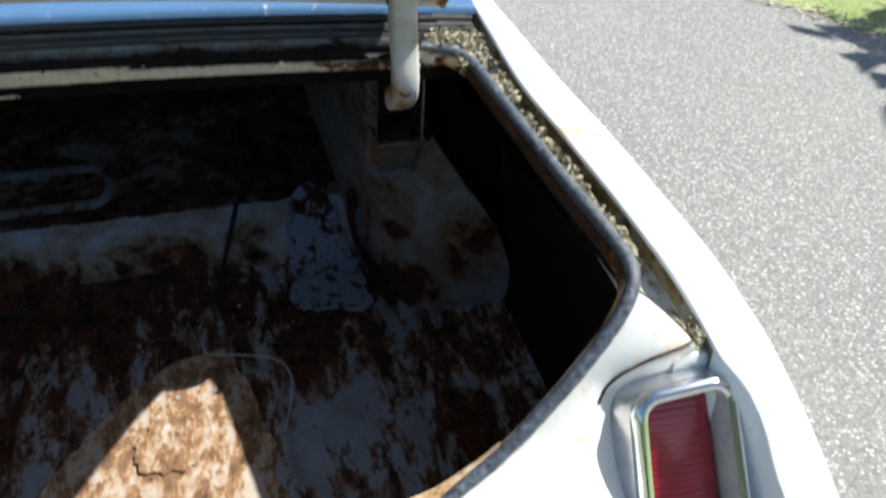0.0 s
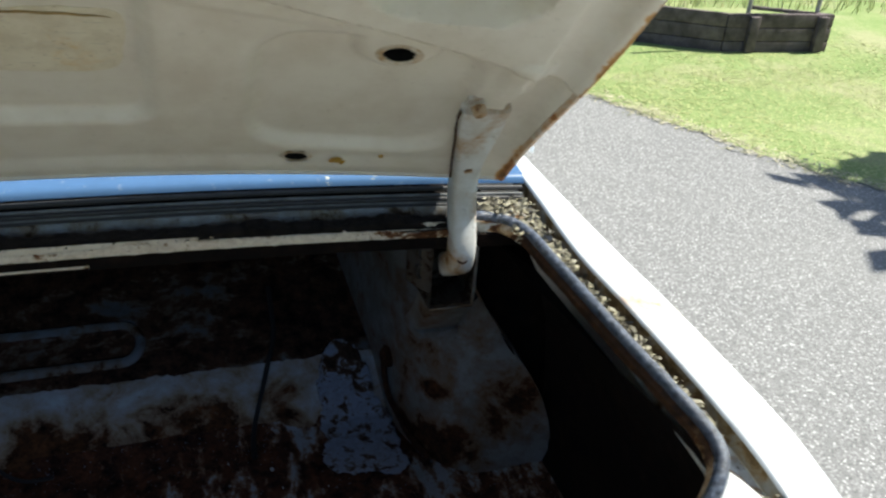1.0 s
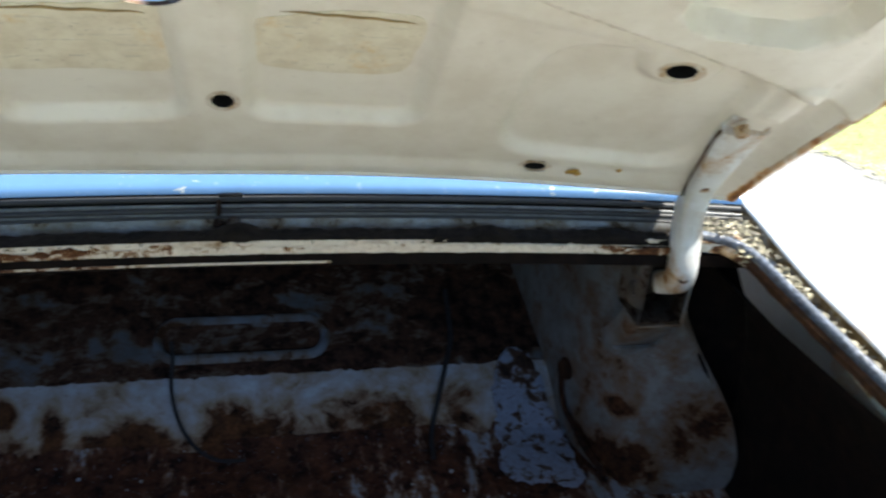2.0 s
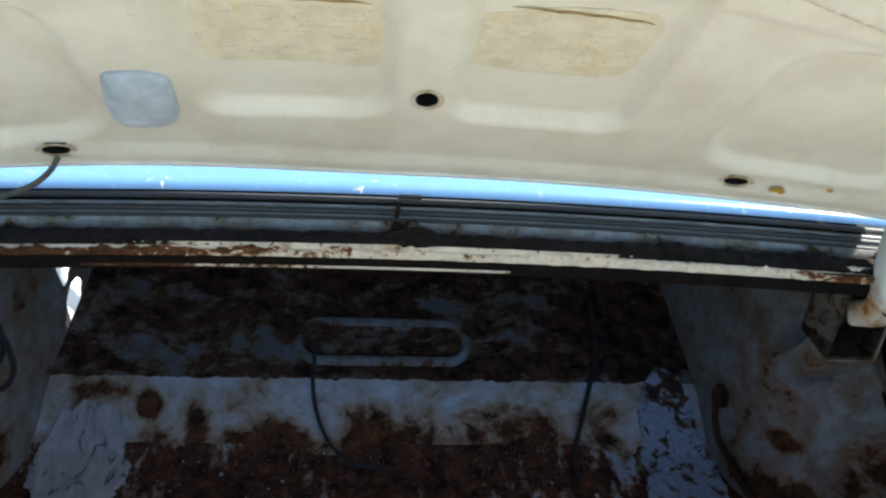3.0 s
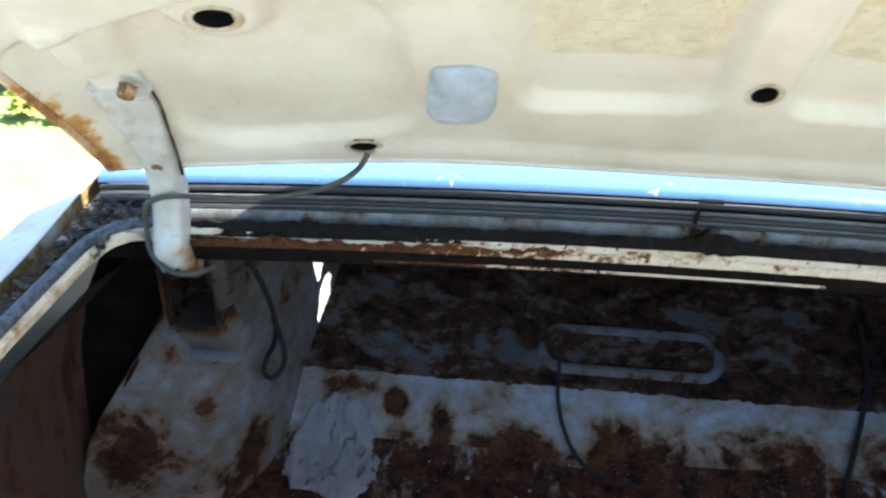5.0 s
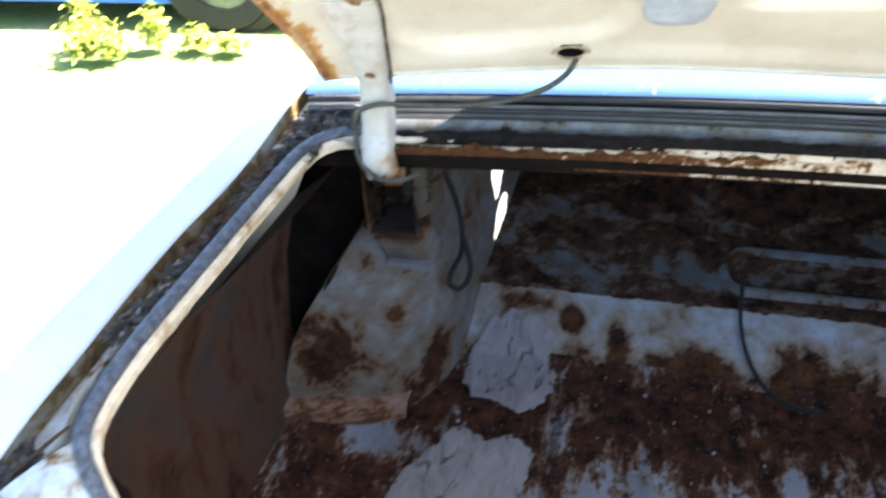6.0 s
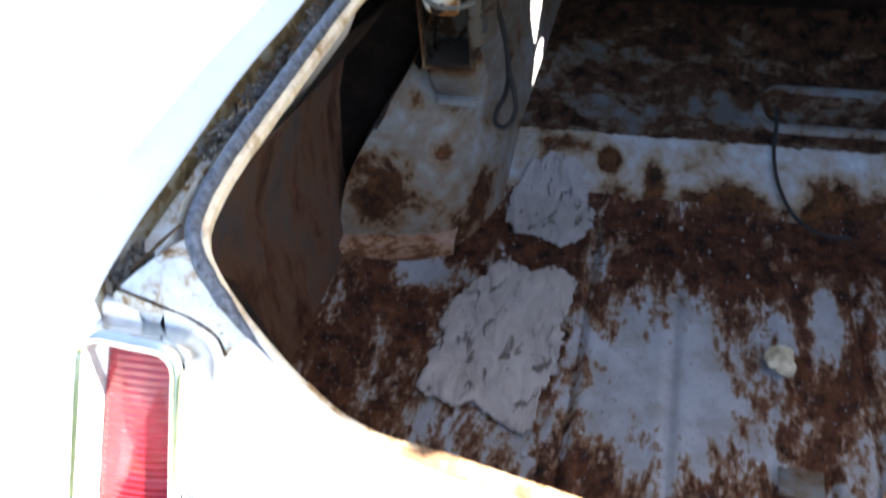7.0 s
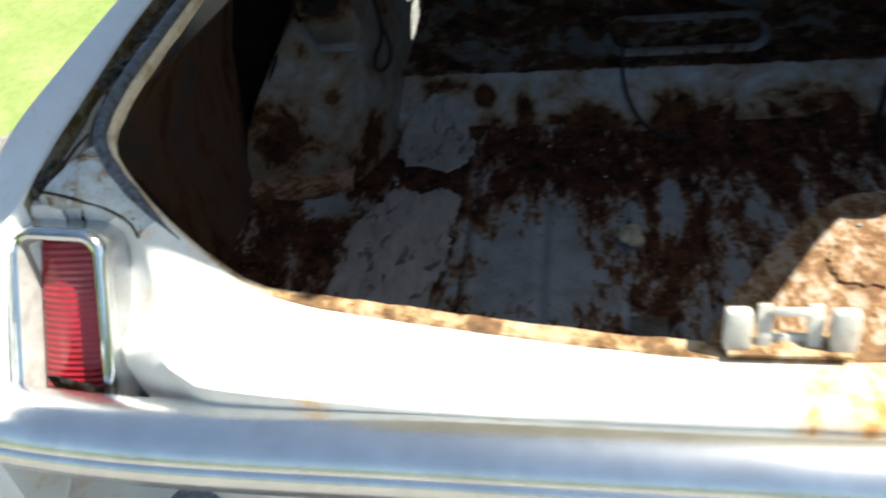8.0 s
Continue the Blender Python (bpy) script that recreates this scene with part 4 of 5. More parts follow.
        cx, hw = 0.538 + 0.006 * t, 0.029 + 0.002 * t
        y, z = 0.8085 + 0.062 * t ** 1.2, 0.784 - 0.080 * t
        rows.append([side_of((cx + hw * a, y + d, z), s) for a, d in ((-1.12, 0.040), (-1.0, 0.004), (-0.9, 0.0), (0.0, -0.002), (0.9, 0.0), (1.0, 0.004), (1.12, 0.040))])
    rows.append([q + Vector((0, -0.006, -0.002)) for q in rows[-1]])
    rows.append([q + Vector((0, 0.0, -0.009)) for q in rows[-1]])
    rows.append([q + Vector((0, 0.030, -0.008)) for q in rows[-1]])
    sheet(bm, rows)
    part("strut", bm, M_INNER if s < 0 else M_INNER_DIM, hb, "pressed strut joining the hinge box to the wheel arch")


for s in (1, -1):
    hinge(s)

# ---- trunk lid ----
LO = Vector((0, 0.90, 0.932))
LV = Vector((0, -math.cos(radians(48)), math.sin(radians(48))))
LN = Vector((0, -math.sin(radians(48)), -math.cos(radians(48))))


def lid_at(u, v, w=0.0):
    return LO + Vector((u, 0, 0)) + LV * v + LN * (0.15 * u * u + w)


def pocket(u, v, u0, u1, v0, v1, r, soft):
    cu, cv, hu, hv = (u0 + u1) / 2, (v0 + v1) / 2, (u1 - u0) / 2 - r, (v1 - v0) / 2 - r
    d = math.hypot(max(abs(u - cu) - hu, 0), max(abs(v - cv) - hv, 0)) - r
    return sstep(soft, -soft, d)


LEN = 0.66


def front_edge(u):
    """Where the lid begins along its length; its edge is bent up on one side."""
    return 0.075 + 0.09 * u * u + 0.017 * sstep(0.0, -0.32, u)


def half_w(v):
    return 0.578 + 0.018 * sstep(0.05, 0.35, v)


def lid():
    NU, NV = 240, 150
    bm = bmesh.new()
    rows = []
    for i in range(NU + 1):
        a = -1 + 2 * i / NU
        r = []
        for j in range(NV + 1):
            b = j / NV
            u = a * half_w(b * LEN)
            v0 = front_edge(u)
            v = v0 + (LEN - v0) * b
            au = abs(u)
            w = 0.0
            w -= 0.013 * pocket(u, v, 0.030, 0.192, 0.185, 0.43, 0.026, 0.009)
            w -= 0.013 * pocket(u, v, -0.192, -0.032, 0.185, 0.43, 0.026, 0.009)
            w -= 0.011 * pocket(au, v, 0.285, 0.495, 0.14, 0.345, 0.05, 0.009) * sstep(0.030, 0.046, math.hypot(au - 0.411, v - 0.338))
            w -= 0.019 * pocket(au, v, 0.05, 0.350, 0.435, 0.625, 0.035, 0.005)
            w -= 0.024 * pocket(au, v, 0.366, 0.512, 0.396, 0.625, 0.045, 0.0045)
            w += 0.004 * sstep(0.009, 0.003, abs(au - 0.358)) * sstep(0.40, 0.43, v)
            crease = 0.402 - 0.30 * (au - 0.279)
            w += 0.009 * sstep(crease - 0.0035, crease + 0.0015, v) * sstep(0.20, 0.27, au)
            crease = 0.381 - 0.15 * (au - 0.213)
            w += 0.002 * sstep(crease - 0.006, crease + 0.004, v) * sstep(0.17, 0.22, au) * sstep(0.40, 0.34, au)
            w += 0.005 * pocket(au, v, 0.516, 0.556, 0.27, 0.345, 0.012, 0.004)
            edge = min(v - v0, half_w(v) - au, LEN - v)
            w += 0.006 * sstep(0.035, 0.008, edge)
            side = half_w(v) - au
            w -= 0.010 * sstep(0.056, 0.046, side) * sstep(0.008, 0.020, side) * sstep(0.15, 0.20, v)
            r.append(lid_at(u, v, w))
        rows.append(r)
    vs = sheet(bm, rows)
    # holes of the pressing
    holes = [(0.338, 0.113, 0.0125, 0.0088), (-0.338, 0.123, 0.0125, 0.0088), (0.411, 0.327, 0.0150, 0.0110), (-0.414, 0.329, 0.0150, 0.0110), (0.004, 0.217, 0.0105, 0.0125)]
    kill = []
    for f in bm.faces:
        c = f.calc_center_median() - LO
        u, v = c.x, c.dot(LV)
        for hu, hv, ru, rv in holes:
            if ((u - hu) / (ru + 0.0015)) ** 2 + ((v - hv) / (rv + 0.0015)) ** 2 < 1.0:
                kill.append(f)
                break
    bmesh.ops.delete(bm, geom=kill, context="FACES")
    ob = part("trunk_lid", bm, M_LID, car, "cream painted underside of the open trunk lid, dusty")
    # outer skin and hem
    bm = bmesh.new()
    rows = []
    for i in range(61):
        a = -1 + 2 * i / 60
        u = a * half_w(0)
        # Added bulge at the left, to throw shade on the wing.
        deep = sstep(-0.40, -0.52, u)
        # Added unseen flap that keeps the sun off the trim.
        shade_flap = lid_at(a * (half_w(0) - 0.035), 0.0961 - 0.1667 * u * u, -0.030)
        r = [shade_flap.lerp(lid_at(u, front_edge(u) - 0.003, 0.003), deep)]
        for j in range(31):
            b = j / 30
            u = a * (half_w(b * LEN) + 0.006)
            v0 = front_edge(u) - 0.005
            v = v0 + (LEN + 0.006 - v0) * b
            edge = min(1, (6 + 30 * deep) * (1 - abs(a)), 6 * (1 - b), 6 * b + deep)
            r.append(lid_at(u, v, 0.004 - (0.030 + 0.068 * deep * (1 - b) ** 2) * max(0, edge) ** 0.5))
        rows.append(r)
    sheet(bm, rows)
    part("lid_skin", bm, M_BODY, ob, "pale blue outer skin, with an added flap and left bulge that cast shade")
    bm = bmesh.new()
    rows = []
    for i in range(61):
        u = (-1 + 2 * i / 60) * (half_w(LEN) + 0.004)
        rows.append([lid_at(u, LEN + 0.004 + a, w) for a, w in ((0.0, -0.02), (0.010, 0.0), (0.016, 0.03), (0.015, 0.07), (0.011, 0.110), (0.005, 0.112), (0.004, 0.07), (0.002, 0.03), (-0.004, 0.006))])
    sheet(bm, rows)
    part("lid_skirt", bm, M_BODY, ob, "rear face of the lid, bent down at its edge")
    for side in (0, 1, -1):
        if side:
            loop = [(side, j / 40) for j in range(41)]
        else:
            loop = [(-1 + 2 * i / 60, 0.0) for i in range(61)]
        line = []
        for a, b in loop:
            u = a * (half_w(b * LEN) + 0.003)
            v0 = front_edge(u) - 0.003
            line.append(lid_at(u, v0 + (LEN + 0.003 - v0) * b, 0.006))
        bm = bmesh.new()
        tube(bm, line, 0.0048 if side else 0.0030, 6)
        part("lid_hem", bm, M_LIDEDGE if side else M_LID, ob, "folded hem, brown rust" if side else "")
    for hu, hv, ru, rv in holes:
        ts = [q * math.tau / 24 for q in range(24)]
        up = 0.006 * sstep(0.035, 0.008, hv - front_edge(hu))
        bm = bmesh.new()
        sheet(bm, [[lid_at(hu + ru * k * math.cos(t), hv + rv * k * math.sin(t), w + up) for t in ts] for k, w in ((1.5, 0.0004), (1.3, 0.0008), (1.12, 0.0009), (1.0, 0.0002))], False, True)
        part("hole_collar", bm, M_COLLAR, ob)
        # Shallow cup; the hole's inner darkness is put into its black colour.
        bm = bmesh.new()
        vs = sheet(bm, [[lid_at(hu + ru * k * math.cos(t), hv + rv * k * math.sin(t), w + up) for t in ts] for k, w in ((1.0, 0.0003), (0.98, -0.004), (0.96, -0.012))], False, True)
        bm.faces.new(vs[-1])
        part("hole_back", bm, M_VOID, ob)
    return ob


lid_ob = lid()

# ---- lamps, bumper, wheels ----
def rounded(w, h, r, n=6):
    pts = []
    for cx, cz, a0 in ((w / 2 - r, h / 2 - r, 0), (-w / 2 + r, h / 2 - r, 90), (-w / 2 + r, -h / 2 + r, 180), (w / 2 - r, -h / 2 + r, 270)):
        for k in range(n + 1):
            a = radians(a0 + 90 * k / n)
            pts.append((cx + r * math.cos(a), cz + r * math.sin(a)))
    return pts


def tail_lamp(s):
    # local: x across, y out of the face (towards the rear is -y), z up
    m = Matrix.Translation((0.689 * s, 0.290, 0.686)) @ Euler((radians(-30), radians(-4 * s), radians(0))).to_matrix().to_4x4() @ Matrix.Diagonal((1.08, 1.08, 0.955, 1))
    lamp = thing("tail_lamp", "", "")
    for key in list(lamp.keys()):
        del lamp[key]
    lamp.parent = car

    def ring(w, h, r, y):
        return [m @ Vector((x * (1 - 0.7 * z), y, z)) for x, z in rounded(w, h, r)]
    bm = bmesh.new()
    sheet(bm, [ring(0.122, 0.250, 0.034, 0.075), ring(0.122, 0.250, 0.034, 0.004), ring(0.120, 0.248, 0.033, 0.0), ring(0.104, 0.232, 0.026, -0.016)], False, True)
    part("housing", bm, M_HOUSING, lamp, "dull grey cast lamp housing")
    bm = bmesh.new()
    sheet(bm, [ring(0.105, 0.233, 0.027, -0.013), ring(0.105, 0.233, 0.027, -0.019), ring(0.101, 0.229, 0.025, -0.024), ring(0.094, 0.222, 0.022, -0.026), ring(0.090, 0.217, 0.020, -0.022), ring(0.087, 0.214, 0.018, -0.025), ring(0.080, 0.206, 0.015, -0.024)], False, True)
    part("bezel", bm, M_CHROME, lamp, "chrome lamp surround, pitted")
    bm = bmesh.new()
    sheet(bm, [ring(0.0800, 0.2060, 0.015, -0.0238), ring(0.076, 0.202, 0.013, -0.018), ring(0.073, 0.198, 0.011, 0.006)], False, True)
    part("inner_frame", bm, M_RECESS, lamp, "dull grey lamp recess")
    bm = bmesh.new()
    sheet(bm, [ring(0.073, 0.198, 0.011, 0.006), ring(0.068, 0.190, 0.009, 0.003), ring(0.058, 0.178, 0.006, 0.001), ring(0.03, 0.12, 0.004, -0.001), ring(0.004, 0.02, 0.001, -0.002)], False, True)
    bm.faces.new(list(bm.verts)[-28:])
    part("lens", bm, M_LENS, lamp, "ribbed red lens")
    return lamp


for s in (1, -1):
    tail_lamp(s)


def bumper():
    line = curve([(0.872, 0.62, 0.603), (0.874, 0.40, 0.603), (0.862, 0.26, 0.603), (0.805, 0.188, 0.604), (0.62, 0.160, 0.608), (0.30, 0.151, 0.618), (0.0, 0.148, 0.622)], 50)
    line = line + [side_of(p, -1) for p in line[::-1][1:]]
    bm = bmesh.new()
    rows = []
    for i, p in enumerate(line):
        d = (line[min(i + 1, len(line) - 1)] - line[max(i - 1, 0)]).normalized()
        o = Vector((d.y, -d.x, 0))
        if o.y > 0 and abs(p.x) < 0.7:
            o = -o
        if abs(p.x) >= 0.7 and o.x * p.x < 0:
            o = -o
        rows.append([p + o * a + Vector((0, 0, z)) for a, z in ((-0.068, 0.050), (-0.054, 0.056), (-0.038, 0.056), (-0.024, 0.051), (-0.013, 0.043), (-0.006, 0.035), (-0.005, 0.031), (-0.001, 0.029), (0.002, 0.023), (0.001, 0.013), (-0.005, -0.002), (-0.013, -0.020), (-0.025, -0.036), (-0.046, -0.045))])
    sheet(bm, rows)
    thick(bm, 0.002)
    part("bumper", bm, M_BUMPER, car, "chrome rear bumper wrapping round the corners")


bumper()


def latch():
    base = part_box("striker_plate", (0.10, 0.030, 0.004), (0.0, 0.268, 0.7095), M_LIP)
    for x in (-0.042, 0.042):
        bm = bmesh.new()
        box(bm, (0.022, 0.014, 0.040), pose(x, 0.268, 0.727, -12, 0, 0), 0.004)
        part("striker_post", bm, M_HINGE, base)
    bm = bmesh.new()
    for x, z, w, h in ((-0.020, 0.727, 0.012, 0.040), (0.020, 0.727, 0.012, 0.040), (0.0, 0.744, 0.030, 0.007), (0.0, 0.712, 0.030, 0.010)):
        box(bm, (w, 0.005, h), pose(x, 0.272, z, -22, 0, 0), 0.001)
    part("striker", bm, M_HINGE, base)


def part_box(name, size, at, mat, bevel=0.001):
    bm = bmesh.new()
    box(bm, size, pose(*at), bevel)
    return part(name, bm, mat, car)


latch()


def wheel(s):
    w = new("wheel")
    w.parent = car
    m = pose(0.705 * s, 1.24, 0.30, 0, 90, 0)
    bm = bmesh.new()
    lathe(bm, [(0.19, -0.065), (0.27, -0.075), (0.295, -0.055), (0.30, 0), (0.295, 0.055), (0.27, 0.075), (0.19, 0.065)], m, 40)
    part("tyre", bm, M_BLACK, w)
    bm = bmesh.new()
    lathe(bm, [(0.19, -0.07), (0.17, -0.04), (0.06, -0.06), (0.05, 0.06), (0.17, 0.04), (0.19, 0.07)], m, 30)
    part("rim", bm, M_CHROME_OLD, w)


for s in (1, -1):
    wheel(s)

# ---- ground ----
def ground():
    bm = bmesh.new()
    sheet(bm, [[Vector((x, y, -0.006 + (wob((x, y, 0), 0.6, 0.03) - 0.03 if math.hypot(x - 0, y - 2) > 2 else -0.03))) for y in [-400, -60, -12] + [-8 + 0.5 * k for k in range(57)] + [24, 60, 400]] for x in [-400, -60, -14] + [-10 + 0.5 * k for k in range(45)] + [14, 60, 400]])
    tagged(part("ground", bm, M_LAWN, None), "lawn with dry patches beside a driveway", "lawn", "", "structure")
    edge = curve([(4.6, -9, 0), (4.2, -1, 0), (3.75, 1.2, 0), (3.28, 2.37, 0), (3.03, 2.71, 0), (2.85, 3.03, 0), (2.70, 3.41, 0), (2.51, 3.84, 0), (2.3, 4.6, 0), (2.1, 6.5, 0), (2.2, 14, 0)], 420)
    left = curve([(-7, -9, 0), (-7, 0, 0), (-5.0, 1.0, 0), (-2.9, 1.42, 0), (-2.2, 1.62, 0), (-1.85, 2.05, 0), (-1.75, 3.2, 0), (-1.8, 6.5, 0), (-1.9, 14, 0)], 420)
    bm = bmesh.new()
    sheet(bm, [[Vector((a.x + edge_wob(a), a.y, -0.02)), Vector((a.x + edge_wob(a), a.y, 0.0))] + [Vector(a).lerp(Vector(b), k / 10) for k in range(1, 10)] + [Vector((b.x + wob(b, 3, 0.06), b.y, 0.0)), Vector((b.x, b.y, -0.02))] for a, b in zip(edge, left)])
    tagged(part("road", bm, M_ASPHALT, None), "sunlit grey asphalt driveway", "driveway", "", "structure")


ground()


# ---- clutter in and on the trunk ----
def floor_z(x, y):
    if y < 0.95:
        return 0.449
    if y < 0.985:
        return 0.449 + 0.007 * (y - 0.95) / 0.035
    if y < 1.083:
        return 0.456 + (y - 0.985) * 0.76
    return 0.5305 + (y - 1.083) * 0.486


def flake(name, outline, mat, label, lift=0.004, jag=0.008, n=90, seed=1.0):
    """A stuck-on sheet with a torn outline, lying on the trunk floor."""
    line = curve([(x, y, 0) for x, y in outline], n, True)
    c = sum(line, Vector()) / n
    bm = bmesh.new()
    rows = []
    for p in line:
        d = (p - c).normalized()
        p = p + d * (noise.noise(p * 28 + Vector((seed, 0, 0))) * jag + noise.noise(p * 90 + Vector((seed, 3, 0))) * jag * 0.7 + noise.noise(p * 210 + Vector((seed, 5, 0))) * jag * 0.3)
        r = []
        for k, w in [(1.0, -0.002), (1.0, 0.6), (0.975, 1.0)] + [(0.92 - 0.06 * q, 1.0) for q in range(15)] + [(0.03, 1.0), (0.004, 1.0)]:
            q = c.lerp(p, k)
            r.append(Vector((q.x, q.y, floor_z(q.x, q.y) + 0.004 + lift * w + (wob((q.x * 1.6, q.y * 0.6, seed), 34, 0.0022) if w == 1 else 0))))
        rows.append(r)
    sheet(bm, rows, True)
    return part(name, bm, mat, car, label)


flake("repair_patch", [(-0.487, 0.828), (-0.43, 0.822), (-0.38, 0.826), (-0.374, 0.76), (-0.376, 0.67), (-0.40, 0.545), (-0.47, 0.56), (-0.540, 0.584), (-0.536, 0.68), (-0.535, 0.745)], M_PATCH, "grey repair sheet glued to the trunk floor, torn edges", 0.004, 0.013, 220)
flake("repair_patch", [(-0.500, 0.965), (-0.487, 1.015), (-0.463, 1.035), (-0.418, 1.040), (-0.382, 1.018), (-0.370, 0.965), (-0.368, 0.928), (-0.398, 0.878), (-0.440, 0.892), (-0.486, 0.915)], M_PATCH, "round grey repair patch at the wheel arch", 0.004, 0.010, 200, 5.0)
flake("repair_patch", [(0.508, 0.985), (0.488, 1.050), (0.468, 1.090), (0.432, 1.090), (0.405, 1.050), (0.402, 0.975), (0.390, 0.910), (0.412, 0.872), (0.470, 0.865), (0.512, 0.860), (0.514, 0.930)], M_FLAKY, "flaking grey repair patch at the wheel arch", 0.003, 0.010, 200, 9.0)


M_SUN_SCALE = rusty("sun_patch_scale", (0.40, 0.35, 0.32), 0.42, rust=(0.15, 0.092, 0.062), dark=(0.05, 0.026, 0.018), scale=22.0, rough=0.8, fine=110.0, relief=0.6, halo=0.10, stretch=(1.6, 0.8, 1), fuzz=0.4, mid=0.3, flecks=0.8)
# Big pale sheet brightens the sunlit floor by colour; the small one is loose scale.
for k, o in enumerate(([(-0.06, 0.34), (-0.02, 0.50), (0.03, 0.60), (0.11, 0.71), (0.20, 0.80), (0.28, 0.80), (0.32, 0.66), (0.33, 0.48), (0.28, 0.33), (0.08, 0.32)], [(0.155, 0.63), (0.165, 0.68), (0.205, 0.70), (0.245, 0.67), (0.235, 0.62), (0.19, 0.605)])):
    flake("sun_patch_flake", o, M_SUN_SCALE, "tan rust scale on the trunk floor, paler to brighten its sun patch", 0.001 + 0.004 * k, 0.010, 90, 13.0 + k)


def clod():
    bm = bmesh.new()
    bmesh.ops.create_icosphere(bm, subdivisions=3, radius=0.019)
    for v in bm.verts:
        v.co *= 1 + noise.noise(v.co * 70) * 0.5
        v.co.z *= 0.7
    ob = part("dirt_clod", bm, plain("dry_dirt", (0.32, 0.30, 0.24), 0.9, 0, 0.5, 90.0, 0.8))
    ob.location = (-0.105, 0.70, 0.462)
    tagged(ob, "crumbly pale clod of dirt on the trunk floor", "dirt clod")


clod()


def string():
    bm = bmesh.new()
    tube(bm, curve([(0.248, 0.828, 0.462), (0.256, 0.806, 0.458), (0.304, 0.793, 0.458), (0.350, 0.771, 0.459), (0.366, 0.735, 0.458), (0.359, 0.688, 0.458), (0.344, 0.635, 0.462)], 60), 0.0011, 6)
    ob = part("string", bm, plain("white_string", (0.45, 0.43, 0.42), 0.8, 0, 0.2, 80.0, 0.2))
    tagged(ob, "thin pale string lying curled on the trunk floor", "string")


string()


def crumbs():
    rnd = random.Random(4)
    bm = bmesh.new()
    for k in range(64):
        x, y = rnd.uniform(-0.55, 0.5), rnd.uniform(0.40, 1.0)
        r = rnd.choice((0.0010, 0.0014, 0.0018, 0.0022, 0.0034))
        m = Matrix.Translation((x, y, floor_z(x, y) + 0.008)) @ Euler((rnd.uniform(-0.4, 0.4), rnd.uniform(-0.4, 0.4), rnd.uniform(0, 6))).to_matrix().to_4x4()
        pts = [(r * rnd.uniform(0.6, 1.5) * math.cos(a * 1.05), r * rnd.uniform(0.6, 1.3) * math.sin(a * 1.05)) for a in range(6)]
        lo, hi = ([bm.verts.new(m @ Vector((px, py, h * r))) for px, py in pts] for h in (-0.3, 0.3))
        bm.faces.new(hi)
        for a in range(6):
            bm.faces.new((lo[a], lo[a - 1], hi[a - 1], hi[a]))
    tagged(part("paint_flakes", bm, plain("paint_chips", (0.24, 0.27, 0.30), 0.7, 0, 0.3, 60.0, 0.1), None, "", False), "pale flakes of paint scattered on the rusty floor", "paint flakes", "", "stuff")


crumbs()


def cable(name, points, r, mat, label, n=70):
    bm = bmesh.new()
    tube(bm, curve(points, n), r, 8)
    return part(name, bm, mat, car, label)


M_CABLE = plain("cable_sleeve", (0.010, 0.010, 0.011), 0.8, 0, 0.4, 60.0, 0.2)
M_LOOM = plain("taped_loom", (0.060, 0.060, 0.052), 0.6, 0, 0.5, 50.0, 0.3)
cable("wiring_loom", [(-0.331, 0.786, 1.010), (-0.338, 0.778, 0.998), (-0.36, 0.782, 0.980), (-0.40, 0.79, 0.962), (-0.45, 0.786, 0.956), (-0.50, 0.780, 0.957), (-0.53, 0.775, 0.957), (-0.553, 0.778, 0.945), (-0.560, 0.785, 0.92), (-0.556, 0.777, 0.893), (-0.535, 0.768, 0.877), (-0.51, 0.772, 0.874), (-0.497, 0.79, 0.873)], 0.0028, M_LOOM, "taped wiring loom from the lid round the hinge", 110)
cable("hanging_cable", [(-0.490, 0.86, 0.85), (-0.487, 0.90, 0.78), (-0.490, 0.935, 0.71), (-0.497, 0.945, 0.668), (-0.508, 0.938, 0.645), (-0.509, 0.925, 0.632), (-0.496, 0.920, 0.628), (-0.484, 0.925, 0.64), (-0.480, 0.93, 0.66), (-0.486, 0.935, 0.69), (-0.490, 0.93, 0.715)], 0.0038, M_CABLE, "black cable hanging in a loop", 90)
cable("floor_cable", [(-0.115, 1.125, 0.566), (-0.112, 1.10, 0.552), (-0.112, 1.06, 0.522), (-0.10, 1.02, 0.492), (-0.075, 0.985, 0.468), (-0.04, 0.96, 0.461), (0.0, 0.958, 0.460)], 0.003, M_CABLE, "dark cable running down the step")
cable("floor_cable", [(0.345, 1.20, 0.60), (0.342, 1.12, 0.556), (0.325, 1.07, 0.53), (0.305, 1.02, 0.496), (0.29, 0.98, 0.468), (0.285, 0.93, 0.461)], 0.004, M_CABLE, "dark cable running down the step")

cable("arch_seam", [(0.512, 1.02, 0.575), (0.506, 1.002, 0.535), (0.507, 0.975, 0.508), (0.513, 0.945, 0.497), (0.524, 0.900, 0.480), (0.545, 0.865, 0.462)], 0.005, M_DARK, "dark sealed seam at the foot of the arch")
# round plug at the wheel arch
for x, y, z in ((0.512, 1.006, 0.562),):
    bm = bmesh.new()
    d = Vector((-1 if x > 0 else 0.5, -0.3 if x > 0 else -1, 0.1))
    lathe(bm, [(0.0001, 0.002), (0.013, 0.003), (0.016, 0.006), (0.018, 0.0), (0.018, -0.02)], Matrix.Translation((x, y, z)) @ d.to_track_quat("Z", "Y").to_matrix().to_4x4(), 18)
    part("grommet", bm, M_DARK, car, "rusty round plug in the wheel arch")


